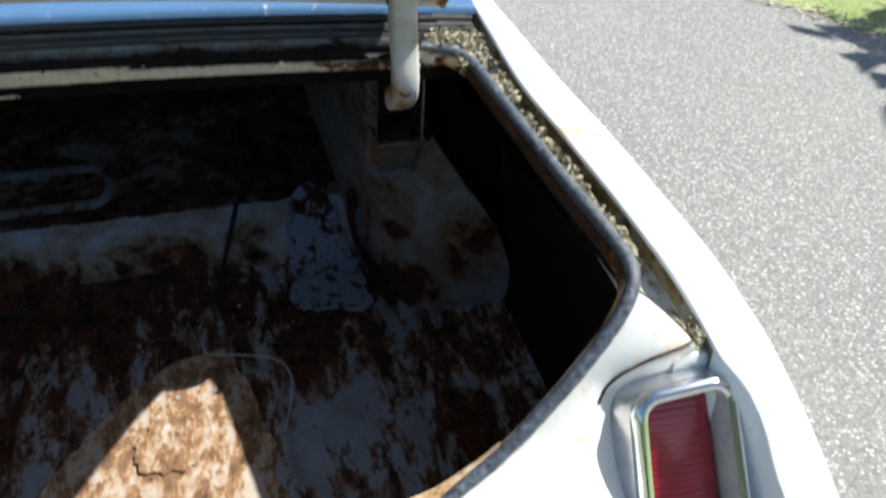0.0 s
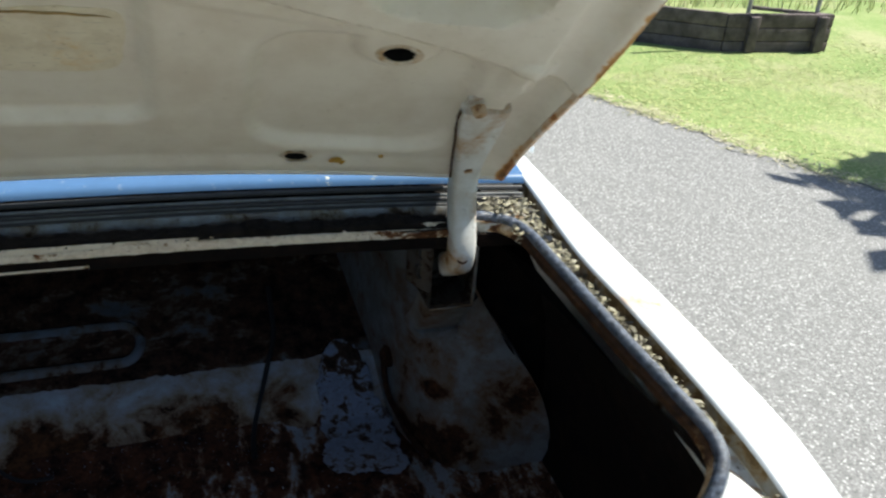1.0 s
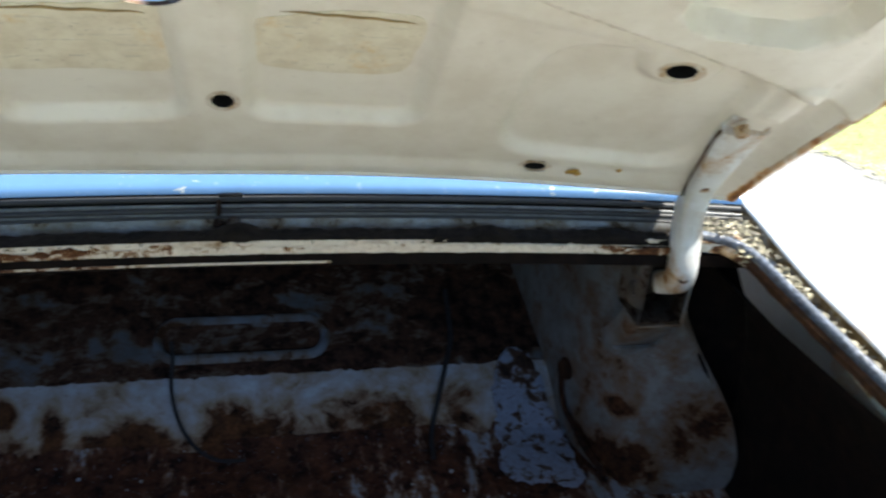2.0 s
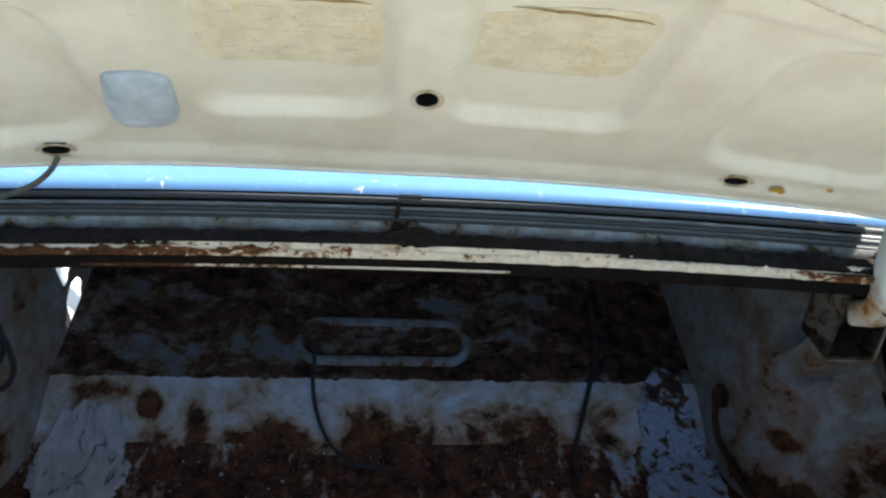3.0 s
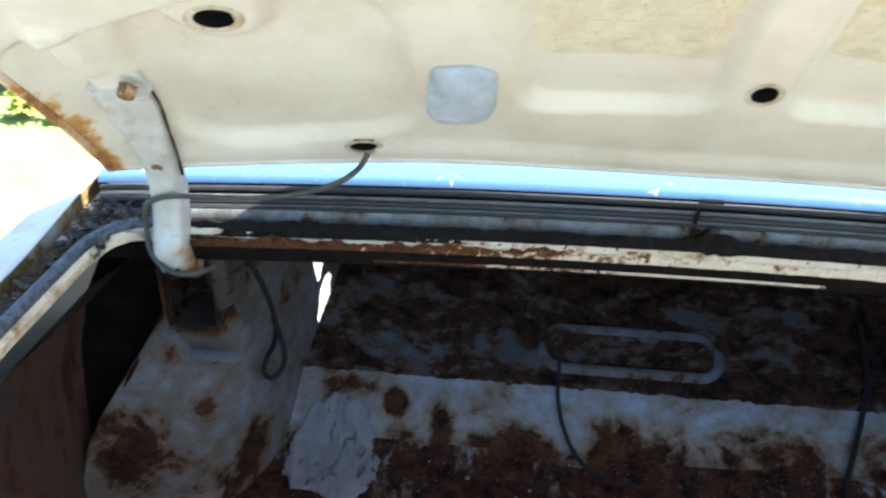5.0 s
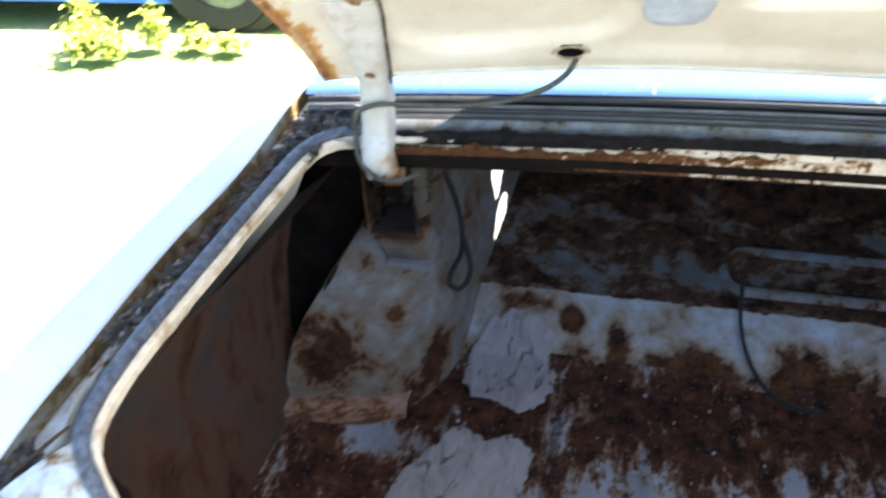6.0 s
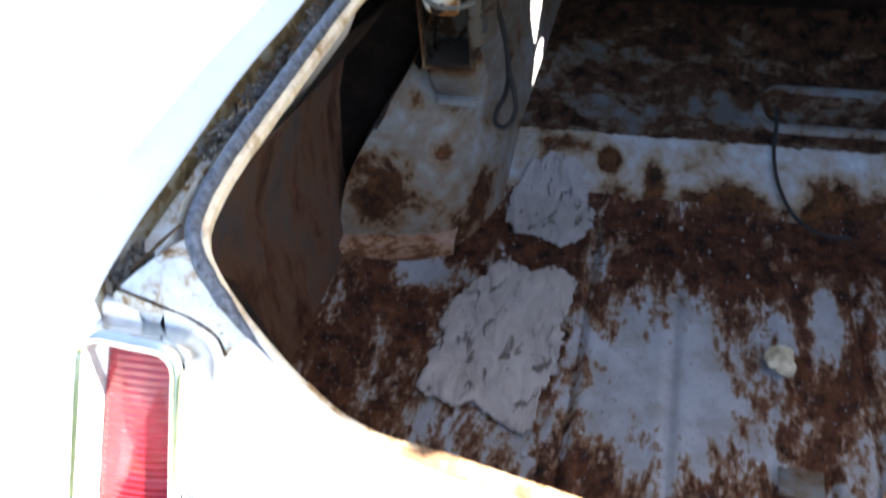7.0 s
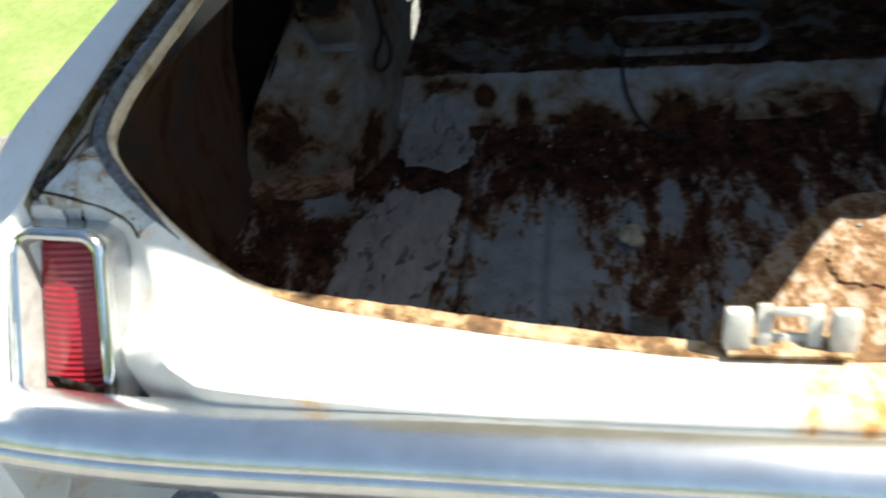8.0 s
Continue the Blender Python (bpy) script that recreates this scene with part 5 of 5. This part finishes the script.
# ---- things on the lid ----
def lid_slab(name, outline, w0, w1, mat, label, dome=0.0):
    bm = bmesh.new()
    line = curve([(u, v, 0) for u, v in outline], 60, True)
    c = sum(line, Vector()) / 60
    rows = []
    for p in line:
        p = p + (p - c).normalized() * noise.noise(p * 70) * 0.002
        rows.append([lid_at(c.x + (p.x - c.x) * k, c.y + (p.y - c.y) * k, w + dome * (1 - k ** 4)) for k, w in ((1.0, w0), (1.0, w1 - 0.0003), (0.97, w1), (0.9, w1), (0.8, w1), (0.65, w1), (0.5, w1), (0.02, w1))])
    sheet(bm, rows, True)
    return part(name, bm, mat, lid_ob, label)


M_PAPER = rusty("aged_paper", (0.67, 0.61, 0.47), -0.02, rust=(0.36, 0.27, 0.14), scale=20.0, rough=0.75, grime=0.4, fine=150.0)
M_PAD = plain("pale_grey_pad", (0.40, 0.45, 0.52), 0.8, 0, 0.34, 28.0, 0.5)
lab_l = lid_slab("paper_label", [(-0.182, 0.335), (-0.11, 0.345), (-0.042, 0.343), (-0.040, 0.30), (-0.040, 0.252), (-0.06, 0.248), (-0.11, 0.253), (-0.17, 0.253), (-0.184, 0.27)], -0.0138, -0.0118, M_PAPER, "yellowed paper label, text faded")
lab_r = lid_slab("paper_label", [(0.034, 0.325), (0.05, 0.335), (0.11, 0.348), (0.175, 0.345), (0.176, 0.30), (0.165, 0.262), (0.12, 0.254), (0.06, 0.258), (0.036, 0.27)], -0.0138, -0.0118, M_PAPER, "yellowed paper label, torn and wrinkled")
lid_slab("grey_pad", [(-0.268, 0.235), (-0.262, 0.252), (-0.24, 0.256), (-0.218, 0.250), (-0.212, 0.235), (-0.215, 0.185), (-0.225, 0.168), (-0.245, 0.163), (-0.268, 0.170), (-0.273, 0.19)], -0.006, 0.003, M_PAD, "pale grey foam pad on the lid", 0.010)
M_INK = plain("faded_ink", (0.53, 0.48, 0.38), 0.8, 0, 0.3, 90.0, 0.0)


def ink(parent, u0, u1, v0, v1, lines, seed):
    """Faded print as short broken bars, and the brown curled upper edge."""
    rnd = random.Random(seed)
    bm = bmesh.new()
    for k in range(lines):
        v = v0 + (v1 - v0) * (k + 0.5) / lines
        u = rnd.uniform(u0, u0 + 0.015)
        while u < u1:
            e = min(u1, u + rnd.uniform(0.004, 0.018))
            if rnd.random() < 0.42 + 0.3 * noise.noise(Vector((u * 25, v * 40, seed))):
                h = rnd.uniform(0.0003, 0.0008)
                sheet(bm, [[lid_at(u + (e - u) * t, v + g + 0.0025 * noise.noise(Vector((u * 20 + t, k * 0.6, seed))), -0.0114) for g in (-h, h)] for t in (0, 0.5, 1)])
            u = e + rnd.uniform(0.002, 0.010)
    tagged(part("faded_print", bm, M_INK, parent), "faded unreadable print", "", "", "stuff")
    bm = bmesh.new()
    tube(bm, [lid_at(u0 + 0.012 + (u1 - u0 - 0.01) * t, v1 + 0.010 - 0.006 * t * t + 0.003 * noise.noise(Vector((t * 5, seed, 0))), -0.0108) for t in [q / 20 for q in range(21)]], lambda t: 0.0010 * (1 - abs(2 * t - 1) ** 3) + 0.0002, 6)
    part("curled_edge", bm, plain("brown_paper_edge", (0.30, 0.20, 0.085), 0.8, 0, 0.3, 60.0, 0.2), parent)


ink(lab_l, -0.172, -0.05, 0.262, 0.332, 9, 2)
ink(lab_r, 0.045, 0.168, 0.265, 0.335, 9, 3)

# lock cylinder and catch in the lid
bm = bmesh.new()
ax = LN.to_track_quat("Z", "Y").to_matrix().to_4x4()
tip = Vector((-0.004, 0.366, 1.272))
root = lid_at(0.0, 0.655, 0.0)
lean = (tip - root).normalized().to_track_quat("Z", "Y").to_matrix().to_4x4()
lathe(bm, [(0.0001, -0.006), (0.011, -0.006), (0.0125, -0.001), (0.0155, 0.0), (0.0165, -0.003), (0.0165, -0.012), (0.013, -0.014), (0.012, -0.05)], Matrix.Translation(tip) @ lean, 28)
lock = part("lock", bm, M_CHROME, lid_ob, "round chrome trunk lock with rust in its rim")
bm = bmesh.new()
box(bm, (0.030, 0.022, (tip - root).length - 0.02), Matrix.Translation(root.lerp(tip, 0.42)) @ lean, 0.003)
part("lock_body", bm, M_HINGE, lock)
bm = bmesh.new()
box(bm, (0.014, 0.008, 0.05), Matrix.Translation(tip + Vector((-0.027, 0.01, 0.022))) @ lean, 0.003)
part("catch", bm, M_CHROME_OLD, lock)
# rust blooms
M_BLOOM = plain("orange_rust", (0.40, 0.23, 0.05), 0.9, 0, 0.4, 120.0, 0.6)
for u, v, r in ((0.383, 0.111, 0.0075), (0.391, 0.107, 0.0045), (0.431, 0.129, 0.0028), (0.21, 0.19, 0.003)):
    bm = bmesh.new()
    lathe(bm, [(0.0001, 0.0018), (r * 0.6, 0.0016), (r, 0.0)], Matrix.Translation(lid_at(u, v, 0.0030 if u > 0.3 else -0.015)) @ ax, 14)
    for q in bm.verts:
        q.co += (q.co - lid_at(u, v)) * noise.noise(q.co * 120) * 0.5
    part("rust_bloom", bm, M_BLOOM, lid_ob)


# ---- leaf litter in the gutters ----
def litter(name, spots, count, seed, label):
    rnd = random.Random(seed)
    bm = bmesh.new()
    for k in range(count):
        x0, x1, y0, y1, z = rnd.choice(spots)
        c = Vector((rnd.uniform(x0, x1), rnd.uniform(y0, y1), z + rnd.uniform(0.004, 0.018) + 0.012 * ((y0 + y1) / 2 - 0.6)))
        L, Wd = rnd.uniform(0.005, 0.017) * (0.55 if seed >= 9 else 1), rnd.uniform(0.0009, 0.0030)
        m = Matrix.Translation(c) @ Euler((rnd.uniform(-0.7, 0.7), rnd.uniform(-0.7, 0.7), rnd.uniform(0, 6.3))).to_matrix().to_4x4()
        mid = rnd.uniform(-0.003, 0.004)
        q = [m @ Vector(t) for t in ((-L / 2, 0, 0), (-L / 6, Wd, mid), (L / 4, Wd * 0.8, mid), (L / 2, 0, 0), (L / 4, -Wd * 0.8, mid * 0.5), (-L / 6, -Wd, mid * 0.4))]
        v = [bm.verts.new(t) for t in q]
        bm.faces.new((v[0], v[1], v[5]))
        bm.faces.new((v[1], v[2], v[4], v[5]))
        bm.faces.new((v[2], v[3], v[4]))
    tagged(part(name, bm, M_LITTER if seed < 8 else M_DARK_LITTER, None, "", False), label, "leaf litter", "", "stuff")


litter("leaf_litter", [(0.575, 0.645, 0.80, 0.845, 0.898), (0.60, 0.645, 0.755, 0.805, 0.888), (0.622, 0.649, 0.69, 0.76, 0.879), (0.640, 0.660, 0.60, 0.69, 0.864), (0.648, 0.672, 0.53, 0.61, 0.853), (0.655, 0.680, 0.47, 0.54, 0.842), (0.664, 0.688, 0.44, 0.48, 0.832), (0.692, 0.716, 0.350, 0.378, 0.803)], 1700, 7, "dry brown leaves and seeds packed in the drip gutter")
litter("leaf_litter", [(-0.645, -0.575, 0.80, 0.845, 0.896), (-0.643, -0.60, 0.755, 0.805, 0.888), (-0.655, -0.630, 0.66, 0.76, 0.876), (-0.670, -0.642, 0.56, 0.66, 0.859), (-0.684, -0.652, 0.49, 0.57, 0.845), (-0.712, -0.690, 0.350, 0.40, 0.806)], 1300, 8, "dark leaf litter in the drip gutter")
litter("leaf_litter", [(-0.4, 0.55, 0.824, 0.838, 0.892), (-0.03, 0.03, 0.822, 0.842, 0.896), (-0.03, 0.03, 0.826, 0.840, 0.899), (0.26, 0.34, 0.824, 0.840, 0.892), (0.42, 0.5, 0.824, 0.838, 0.886), (0.0, 0.2, 0.824, 0.838, 0.892)], 420, 9, "bits of dry leaf in the front gutter")


# ---- surroundings ----
def raised_bed():
    bed = thing("raised_bed", "low raised garden bed of dark weathered planks", "raised bed")
    a, b = Vector((4.00, 4.86, 0)), Vector((4.88, 4.81, 0))
    d = (b - a).normalized()
    q = Vector((-d.y, d.x, 0))
    rot = math.degrees(math.atan2(d.y, d.x))
    side = Vector((-0.52, 0.30, 0))
    turn = math.degrees(math.atan2(side.y, side.x))
    rnd = random.Random(3)
    for k in range(3):
        bm = bmesh.new()
        c = (a + b) / 2
        box(bm, ((b - a).length, 0.04, 0.095), pose(c.x, c.y, -0.010 + 0.098 * k, rnd.uniform(-1, 1), rnd.uniform(-0.4, 0.4), rot), 0.006)
        part("plank", bm, M_TIMBER, bed)
        for u in (0.0, 0.89):
            bm = bmesh.new()
            c = a + d * u + side * 0.5
            box(bm, (side.length, 0.04, 0.095), pose(c.x, c.y, -0.010 + 0.098 * k, 0, 0, turn), 0.006)
            part("plank", bm, M_TIMBER, bed)
    for u, h in ((0.20, 0.25), (0.77, 0.255)):
        bm = bmesh.new()
        c = a + d * u - q * 0.045
        box(bm, (0.075, 0.045, h), pose(c.x, c.y, h / 2 - 0.03, 0, 0, rot), 0.006)
        part("post", bm, M_TIMBER, bed)
    bm = bmesh.new()
    foot = [a + d * 0.04 + q * 0.03, b - d * 0.04 + q * 0.03, b - d * 0.04 + side, a + d * 0.04 + side]
    sheet(bm, [[p + Vector((0, 0, z)) for p in foot] for z in (-0.05, 0.21)], False, True)
    bm.faces.new([bm.verts.new(p + Vector((0, 0, 0.21))) for p in foot])
    part("turf", bm, M_LAWN, bed, "grass growing level with the planks")
    for u in (0.21, 0.79):
        bm = bmesh.new()
        c = a + d * u + q * 0.07
        tube(bm, [Vector((c.x, c.y, z)) for z in (-0.05, 0.4, 0.8, 1.2)], 0.016, 8)
        st = part("stake", bm, plain("grey_stake", (0.35, 0.34, 0.31), 0.8, 0, 0.3, 20.0, 0.3))
        tagged(st, "weathered grey garden stake beside the raised bed", "stake", "garden stakes")


raised_bed()


def blades(name, areas, count, seed, mat, label, category, h0=0.03, h1=0.09):
    rnd = random.Random(seed)
    vs, fs = [], []
    for k in range(count):
        x0, x1, y0, y1 = rnd.choice(areas)
        x, y = rnd.uniform(x0, x1), rnd.uniform(y0, y1)
        if x - 3.28 < -(y - 2.37) * 0.60 + 0.0 and y > 0.5 and x > 0 and y < 6:
            continue
        h, w, a = rnd.uniform(h0, h1), rnd.uniform(0.0012, 0.0030) * (1 if h1 < 0.05 else 2), rnd.uniform(0, 6.3)
        lx, ly = rnd.uniform(-0.6, 0.6) * h, rnd.uniform(-0.6, 0.6) * h
        n0 = len(vs)
        cx, cy = math.cos(a) * w, math.sin(a) * w
        if h1 < 0.05:
            o, e, f = Vector((x, y, 0.002 + wob((x, y, 0), 0.6, 0.03) - 0.036)), Vector((cx, cy, 0)) * 2.2, Vector((-cy, cx, rnd.uniform(-0.25, 0.25) * w)) * rnd.uniform(3, 8)
            vs += [o - f, o + e, o + f, o - e]
            fs.append((n0, n0 + 1, n0 + 2, n0 + 3))
            continue
        g = -0.036 + wob((x, y, 0), 0.6, 0.03)
        vs += [(x - cx, y - cy, g - 0.004), (x + cx, y + cy, g - 0.004), (x + cx * 0.7 + lx * 0.4, y + cy * 0.7 + ly * 0.4, g + h * 0.6), (x - cx * 0.7 + lx * 0.4, y - cy * 0.7 + ly * 0.4, g + h * 0.6), (x + lx, y + ly, g + h)]
        fs += [(n0, n0 + 1, n0 + 2, n0 + 3), (n0 + 3, n0 + 2, n0 + 4)]
    me = bpy.data.meshes.new(name)
    me.from_pydata(vs, [], fs)
    me.materials.append(mat)
    tagged(new(name, me), label, category, "", "stuff")


blades("grass", [(2.0, 6.5, 2.2, 5.0), (2.4, 4.6, 2.2, 4.4), (2.2, 5.5, 4.0, 7.0)], 34000, 11, M_SHORT, "short sunlit grass with dry yellow patches", "grass", 0.004, 0.011)
blades("grass", [(2.5, 9.0, 6.0, 12.0)], 6000, 12, M_BLADE, "longer meadow grass behind the raised bed", "grass", 0.10, 0.35)
blades("grass", [(-9.0, -1.9, 5.6, 9.0)], 9000, 13, M_BLADE, "rough grass beyond the driveway", "grass", 0.05, 0.2)


def fringe():
    """Dry straw and soil crumbs along the edge of the driveway."""
    rnd = random.Random(19)
    line = curve([(3.75, 1.2, 0), (3.28, 2.37, 0), (3.03, 2.71, 0), (2.85, 3.03, 0), (2.70, 3.41, 0), (2.51, 3.84, 0), (2.3, 4.6, 0), (2.1, 6.5, 0)], 300)
    vs, fs = [], []
    for k in range(3000):
        p = rnd.choice(line)
        x = p.x + edge_wob(p) + rnd.gauss(0.02, 0.05)
        y = p.y + rnd.uniform(-0.02, 0.02)
        z = rnd.uniform(0.002, 0.014)
        n, w, a = rnd.uniform(0.010, 0.040), rnd.uniform(0.0015, 0.006), rnd.uniform(0, 6.3)
        c, e = Vector((math.cos(a), math.sin(a), rnd.uniform(-0.1, 0.3))) * n, Vector((-math.sin(a), math.cos(a), 0)) * w
        o, i = Vector((x, y, z)), len(vs)
        vs += [o - c, o + e, o + c, o - e]
        fs.append((i, i + 1, i + 2, i + 3))
    me = bpy.data.meshes.new("dry_straw")
    me.from_pydata(vs, [], fs)
    me.materials.append(M_STRAW)
    tagged(new("dry_straw", me), "dry straw along the driveway edge", "straw", "", "stuff")


fringe()


def weed(at, height, spread, count, seed, mat=None):
    rnd = random.Random(seed)
    w = thing("weed_clump", "leafy yellow-green weeds at the driveway edge", "weeds", "weeds by the driveway")
    w.location = at
    bm = bmesh.new()
    tips = []
    for k in range(9):
        a, r = rnd.uniform(0, 6.3), rnd.uniform(0.1, 1) * spread
        top = Vector((math.cos(a) * r, math.sin(a) * r, height * rnd.uniform(0.6, 1.0)))
        line = [Vector((top.x * t * 0.7, top.y * t * 0.7, top.z * t)) for t in (0, 0.35, 0.7, 1.0)]
        tube(bm, line, 0.005, 5)
        tips.append(line)
    part("stem", bm, M_WEED, w)
    bm = bmesh.new()
    for k in range(count):
        line = rnd.choice(tips)
        t = rnd.uniform(0.15, 1.0)
        p = line[-1] * t + Vector((rnd.gauss(0, 0.03), rnd.gauss(0, 0.03), rnd.gauss(0, 0.02)))
        p.z = max(0.02, p.z)
        L, Wd = rnd.uniform(0.03, 0.06), rnd.uniform(0.006, 0.013)
        m = Matrix.Translation(p) @ Euler((rnd.uniform(-0.9, 0.9), rnd.uniform(-0.9, 0.9), rnd.uniform(0, 6.3))).to_matrix().to_4x4()
        v = [bm.verts.new(m @ Vector(q)) for q in ((-L / 2, 0, 0), (0, Wd, 0.006), (L / 2, 0, 0), (0, -Wd, 0.006))]
        bm.faces.new((v[0], v[1], v[3]))
        bm.faces.new((v[1], v[2], v[3]))
    part("leaves", bm, M_WEED, w, "", False)


for k, (x, y, h, sp) in enumerate(((-2.98, 3.26, 0.15, 0.14), (-2.84, 3.28, 0.17, 0.12), (-3.05, 3.42, 0.27, 0.06), (-2.68, 3.44, 0.20, 0.07), (-2.48, 3.46, 0.10, 0.09), (-2.28, 3.46, 0.07, 0.09), (-1.9, 5.2, 0.25, 0.25))):
    weed((x, y, 0), h, sp, int(90 + 2400 * sp), 30 + k)


def tree(at, height, crown, seed, label, leaves=3500, leaf=0.10):
    rnd = random.Random(seed)
    t = thing("tree", label, "tree", "trees round the lawn")
    t.location = at
    bm = bmesh.new()
    trunk = [Vector((0.1 * math.sin(k), 0.08 * math.cos(k * 1.3), height * 0.62 * k / 8)) for k in range(9)]
    tube(bm, trunk, lambda q: 0.03 * height * (1 - 0.7 * q), 10)
    ends = []
    for k in range(9):
        a = k * 2.4 + rnd.uniform(-0.3, 0.3)
        b = trunk[4 + k % 4]
        e = b + Vector((math.cos(a) * crown * 0.75, math.sin(a) * crown * 0.75, height * rnd.uniform(0.10, 0.34)))
        tube(bm, [b, b.lerp(e, 0.5) + Vector((0, 0, 0.08 * height)), e], lambda q: 0.010 * height * (1 - 0.8 * q), 6)
        ends += [e, b.lerp(e, 0.6) + Vector((0, 0, 0.06 * height))]
    ends.append(trunk[-1] + Vector((0, 0, height * 0.25)))
    part("trunk", bm, M_BARK, t)
    vs, fs = [], []
    for k in range(leaves):
        e = rnd.choice(ends)
        p = e + Vector((rnd.gauss(0, crown * 0.24), rnd.gauss(0, crown * 0.24), rnd.gauss(0, height * 0.07)))
        L = leaf * rnd.uniform(0.6, 1.3)
        m = Matrix.Translation(p) @ Euler((rnd.uniform(-1.2, 1.2), rnd.uniform(-1.2, 1.2), rnd.uniform(0, 6.3))).to_matrix().to_4x4()
        n0 = len(vs)
        vs += [m @ Vector(q) for q in ((-L, 0, 0), (0, L * 0.5, 0), (L, 0, 0), (0, -L * 0.5, 0))]
        fs.append((n0, n0 + 1, n0 + 2, n0 + 3))
    me = bpy.data.meshes.new("crown")
    me.from_pydata(vs, [], fs)
    me.materials.append(M_TREE)
    c = new("crown", me)
    c.parent = t


tree((5.75, 1.98, 0), 3.4, 0.85, 51, "young leafy tree shading the driveway edge", 7500, 0.13)
for k, (x, y, h, c) in enumerate(((10.5, 13.5, 5.5, 2.4), (13.5, 12.0, 6.0, 2.6), (16.5, 12.5, 7.0, 3.0), (7.5, 17.0, 6.0, 2.6), (20.0, 10.0, 7.0, 3.0), (-9.0, 15.0, 6.0, 2.6), (-14.0, 11.0, 6.5, 2.8), (-3.0, 20.0, 7.0, 3.0))):
    tree((x, y, 0), h, c, 60 + k, "leafy tree at the far side of the lawn", 2600, 0.22)


def blue_car():
    c = thing("parked_car", "blue car parked on rough grass behind weeds", "car")
    c.location = (-3.80, 4.60, -0.03)
    c.rotation_euler = (0, 0, radians(1))
    paint = plain("deep_blue_paint", (0.03, 0.13, 0.50), 0.4, 0.0, 0.15, 8.0, 0.02, 0.0)
    prof = [(-2.05, 0.14), (-2.08, 0.60), (-1.95, 0.86), (-1.0, 0.93), (-0.45, 1.32), (0.9, 1.35), (1.45, 0.95), (2.05, 0.85), (2.10, 0.50), (2.05, 0.14)]
    bm = bmesh.new()
    rows = []
    for k, y in enumerate((-0.82, -0.80, -0.70, 0.70, 0.80, 0.82)):
        sq = (0.0, 0.03, 0.06, 0.06, 0.03, 0.0)[k]
        rows.append([Vector((x * (0.97 + sq * 0.5), y * (1.0 if z < 0.95 else 0.82), z + (sq if z > 0.8 else 0))) for x, z in prof])
    vs = sheet(bm, rows)
    bm.faces.new(vs[0])
    bm.faces.new(vs[-1])
    bmesh.ops.holes_fill(bm, edges=[e for e in bm.edges if e.is_boundary])
    part("body", bm, paint, c)
    for x in (-1.3, 1.3):
        for y in (-0.76, 0.76):
            m = pose(x, y, 0.31, 90, 0, 0)
            bm = bmesh.new()
            lathe(bm, [(0.0001, -0.064), (0.35, -0.064), (0.37, -0.060), (0.37, 0.060), (0.35, 0.064), (0.0001, 0.064)], pose(x, y, 0.33, 90, 0, 0), 28)
            part("wheel_arch", bm, M_BLACK, c, "dark wheel arch")
            bm = bmesh.new()
            lathe(bm, [(0.19, -0.08), (0.29, -0.09), (0.31, -0.05), (0.31, 0.05), (0.29, 0.09), (0.19, 0.08)], m, 28)
            w = part("tyre", bm, M_BLACK, c)
            bm = bmesh.new()
            lathe(bm, [(0.20, -0.07), (0.05, -0.085), (0.0001, -0.085)], m, 24)
            lathe(bm, [(0.20, 0.07), (0.05, 0.085), (0.0001, 0.085)], m, 24)
            part("hubcap", bm, M_CHROME_OLD, w)
    glass = plain("dark_glass", (0.03, 0.035, 0.04), 0.05, 0, 0.1, 5.0, 0.0)
    for s in (-1, 1):
        bm = bmesh.new()
        sheet(bm, [[Vector((-0.72, 0.79 * s, 0.97)), Vector((-0.40, 0.685 * s, 1.28))], [Vector((0.2, 0.79 * s, 0.97)), Vector((0.2, 0.685 * s, 1.30))], [Vector((1.25, 0.79 * s, 0.98)), Vector((0.85, 0.685 * s, 1.29))]])
        thick(bm, 0.01)
        part("side_window", bm, glass, c)


blue_car()


def hedge():
    """A belt of far trees that closes the view."""
    rnd = random.Random(77)
    vs, fs = [], []
    for k in range(15000):
        a = rnd.uniform(0, math.tau)
        r = rnd.uniform(38, 52)
        h = rnd.uniform(0, 1) ** 0.8 * (6 + 3 * noise.noise(Vector((a * 6, 0, 0))) + 1.5 * noise.noise(Vector((a * 25, 1, 0))))
        p = Vector((math.cos(a) * r, math.sin(a) * r, h))
        L = rnd.uniform(0.5, 1.1)
        m = Matrix.Translation(p) @ Euler((rnd.uniform(-1.3, 1.3), rnd.uniform(-1.3, 1.3), rnd.uniform(0, 6.3))).to_matrix().to_4x4()
        n0 = len(vs)
        vs += [m @ Vector(q) for q in ((-L, 0, 0), (0, L * 0.6, 0), (L, 0, 0), (0, -L * 0.6, 0))]
        fs.append((n0, n0 + 1, n0 + 2, n0 + 3))
    me = bpy.data.meshes.new("far_woods")
    me.from_pydata(vs, [], fs)
    me.materials.append(M_TREE)
    tagged(new("far_woods", me), "belt of green woods in the distance", "woods", "", "stuff")


hedge()
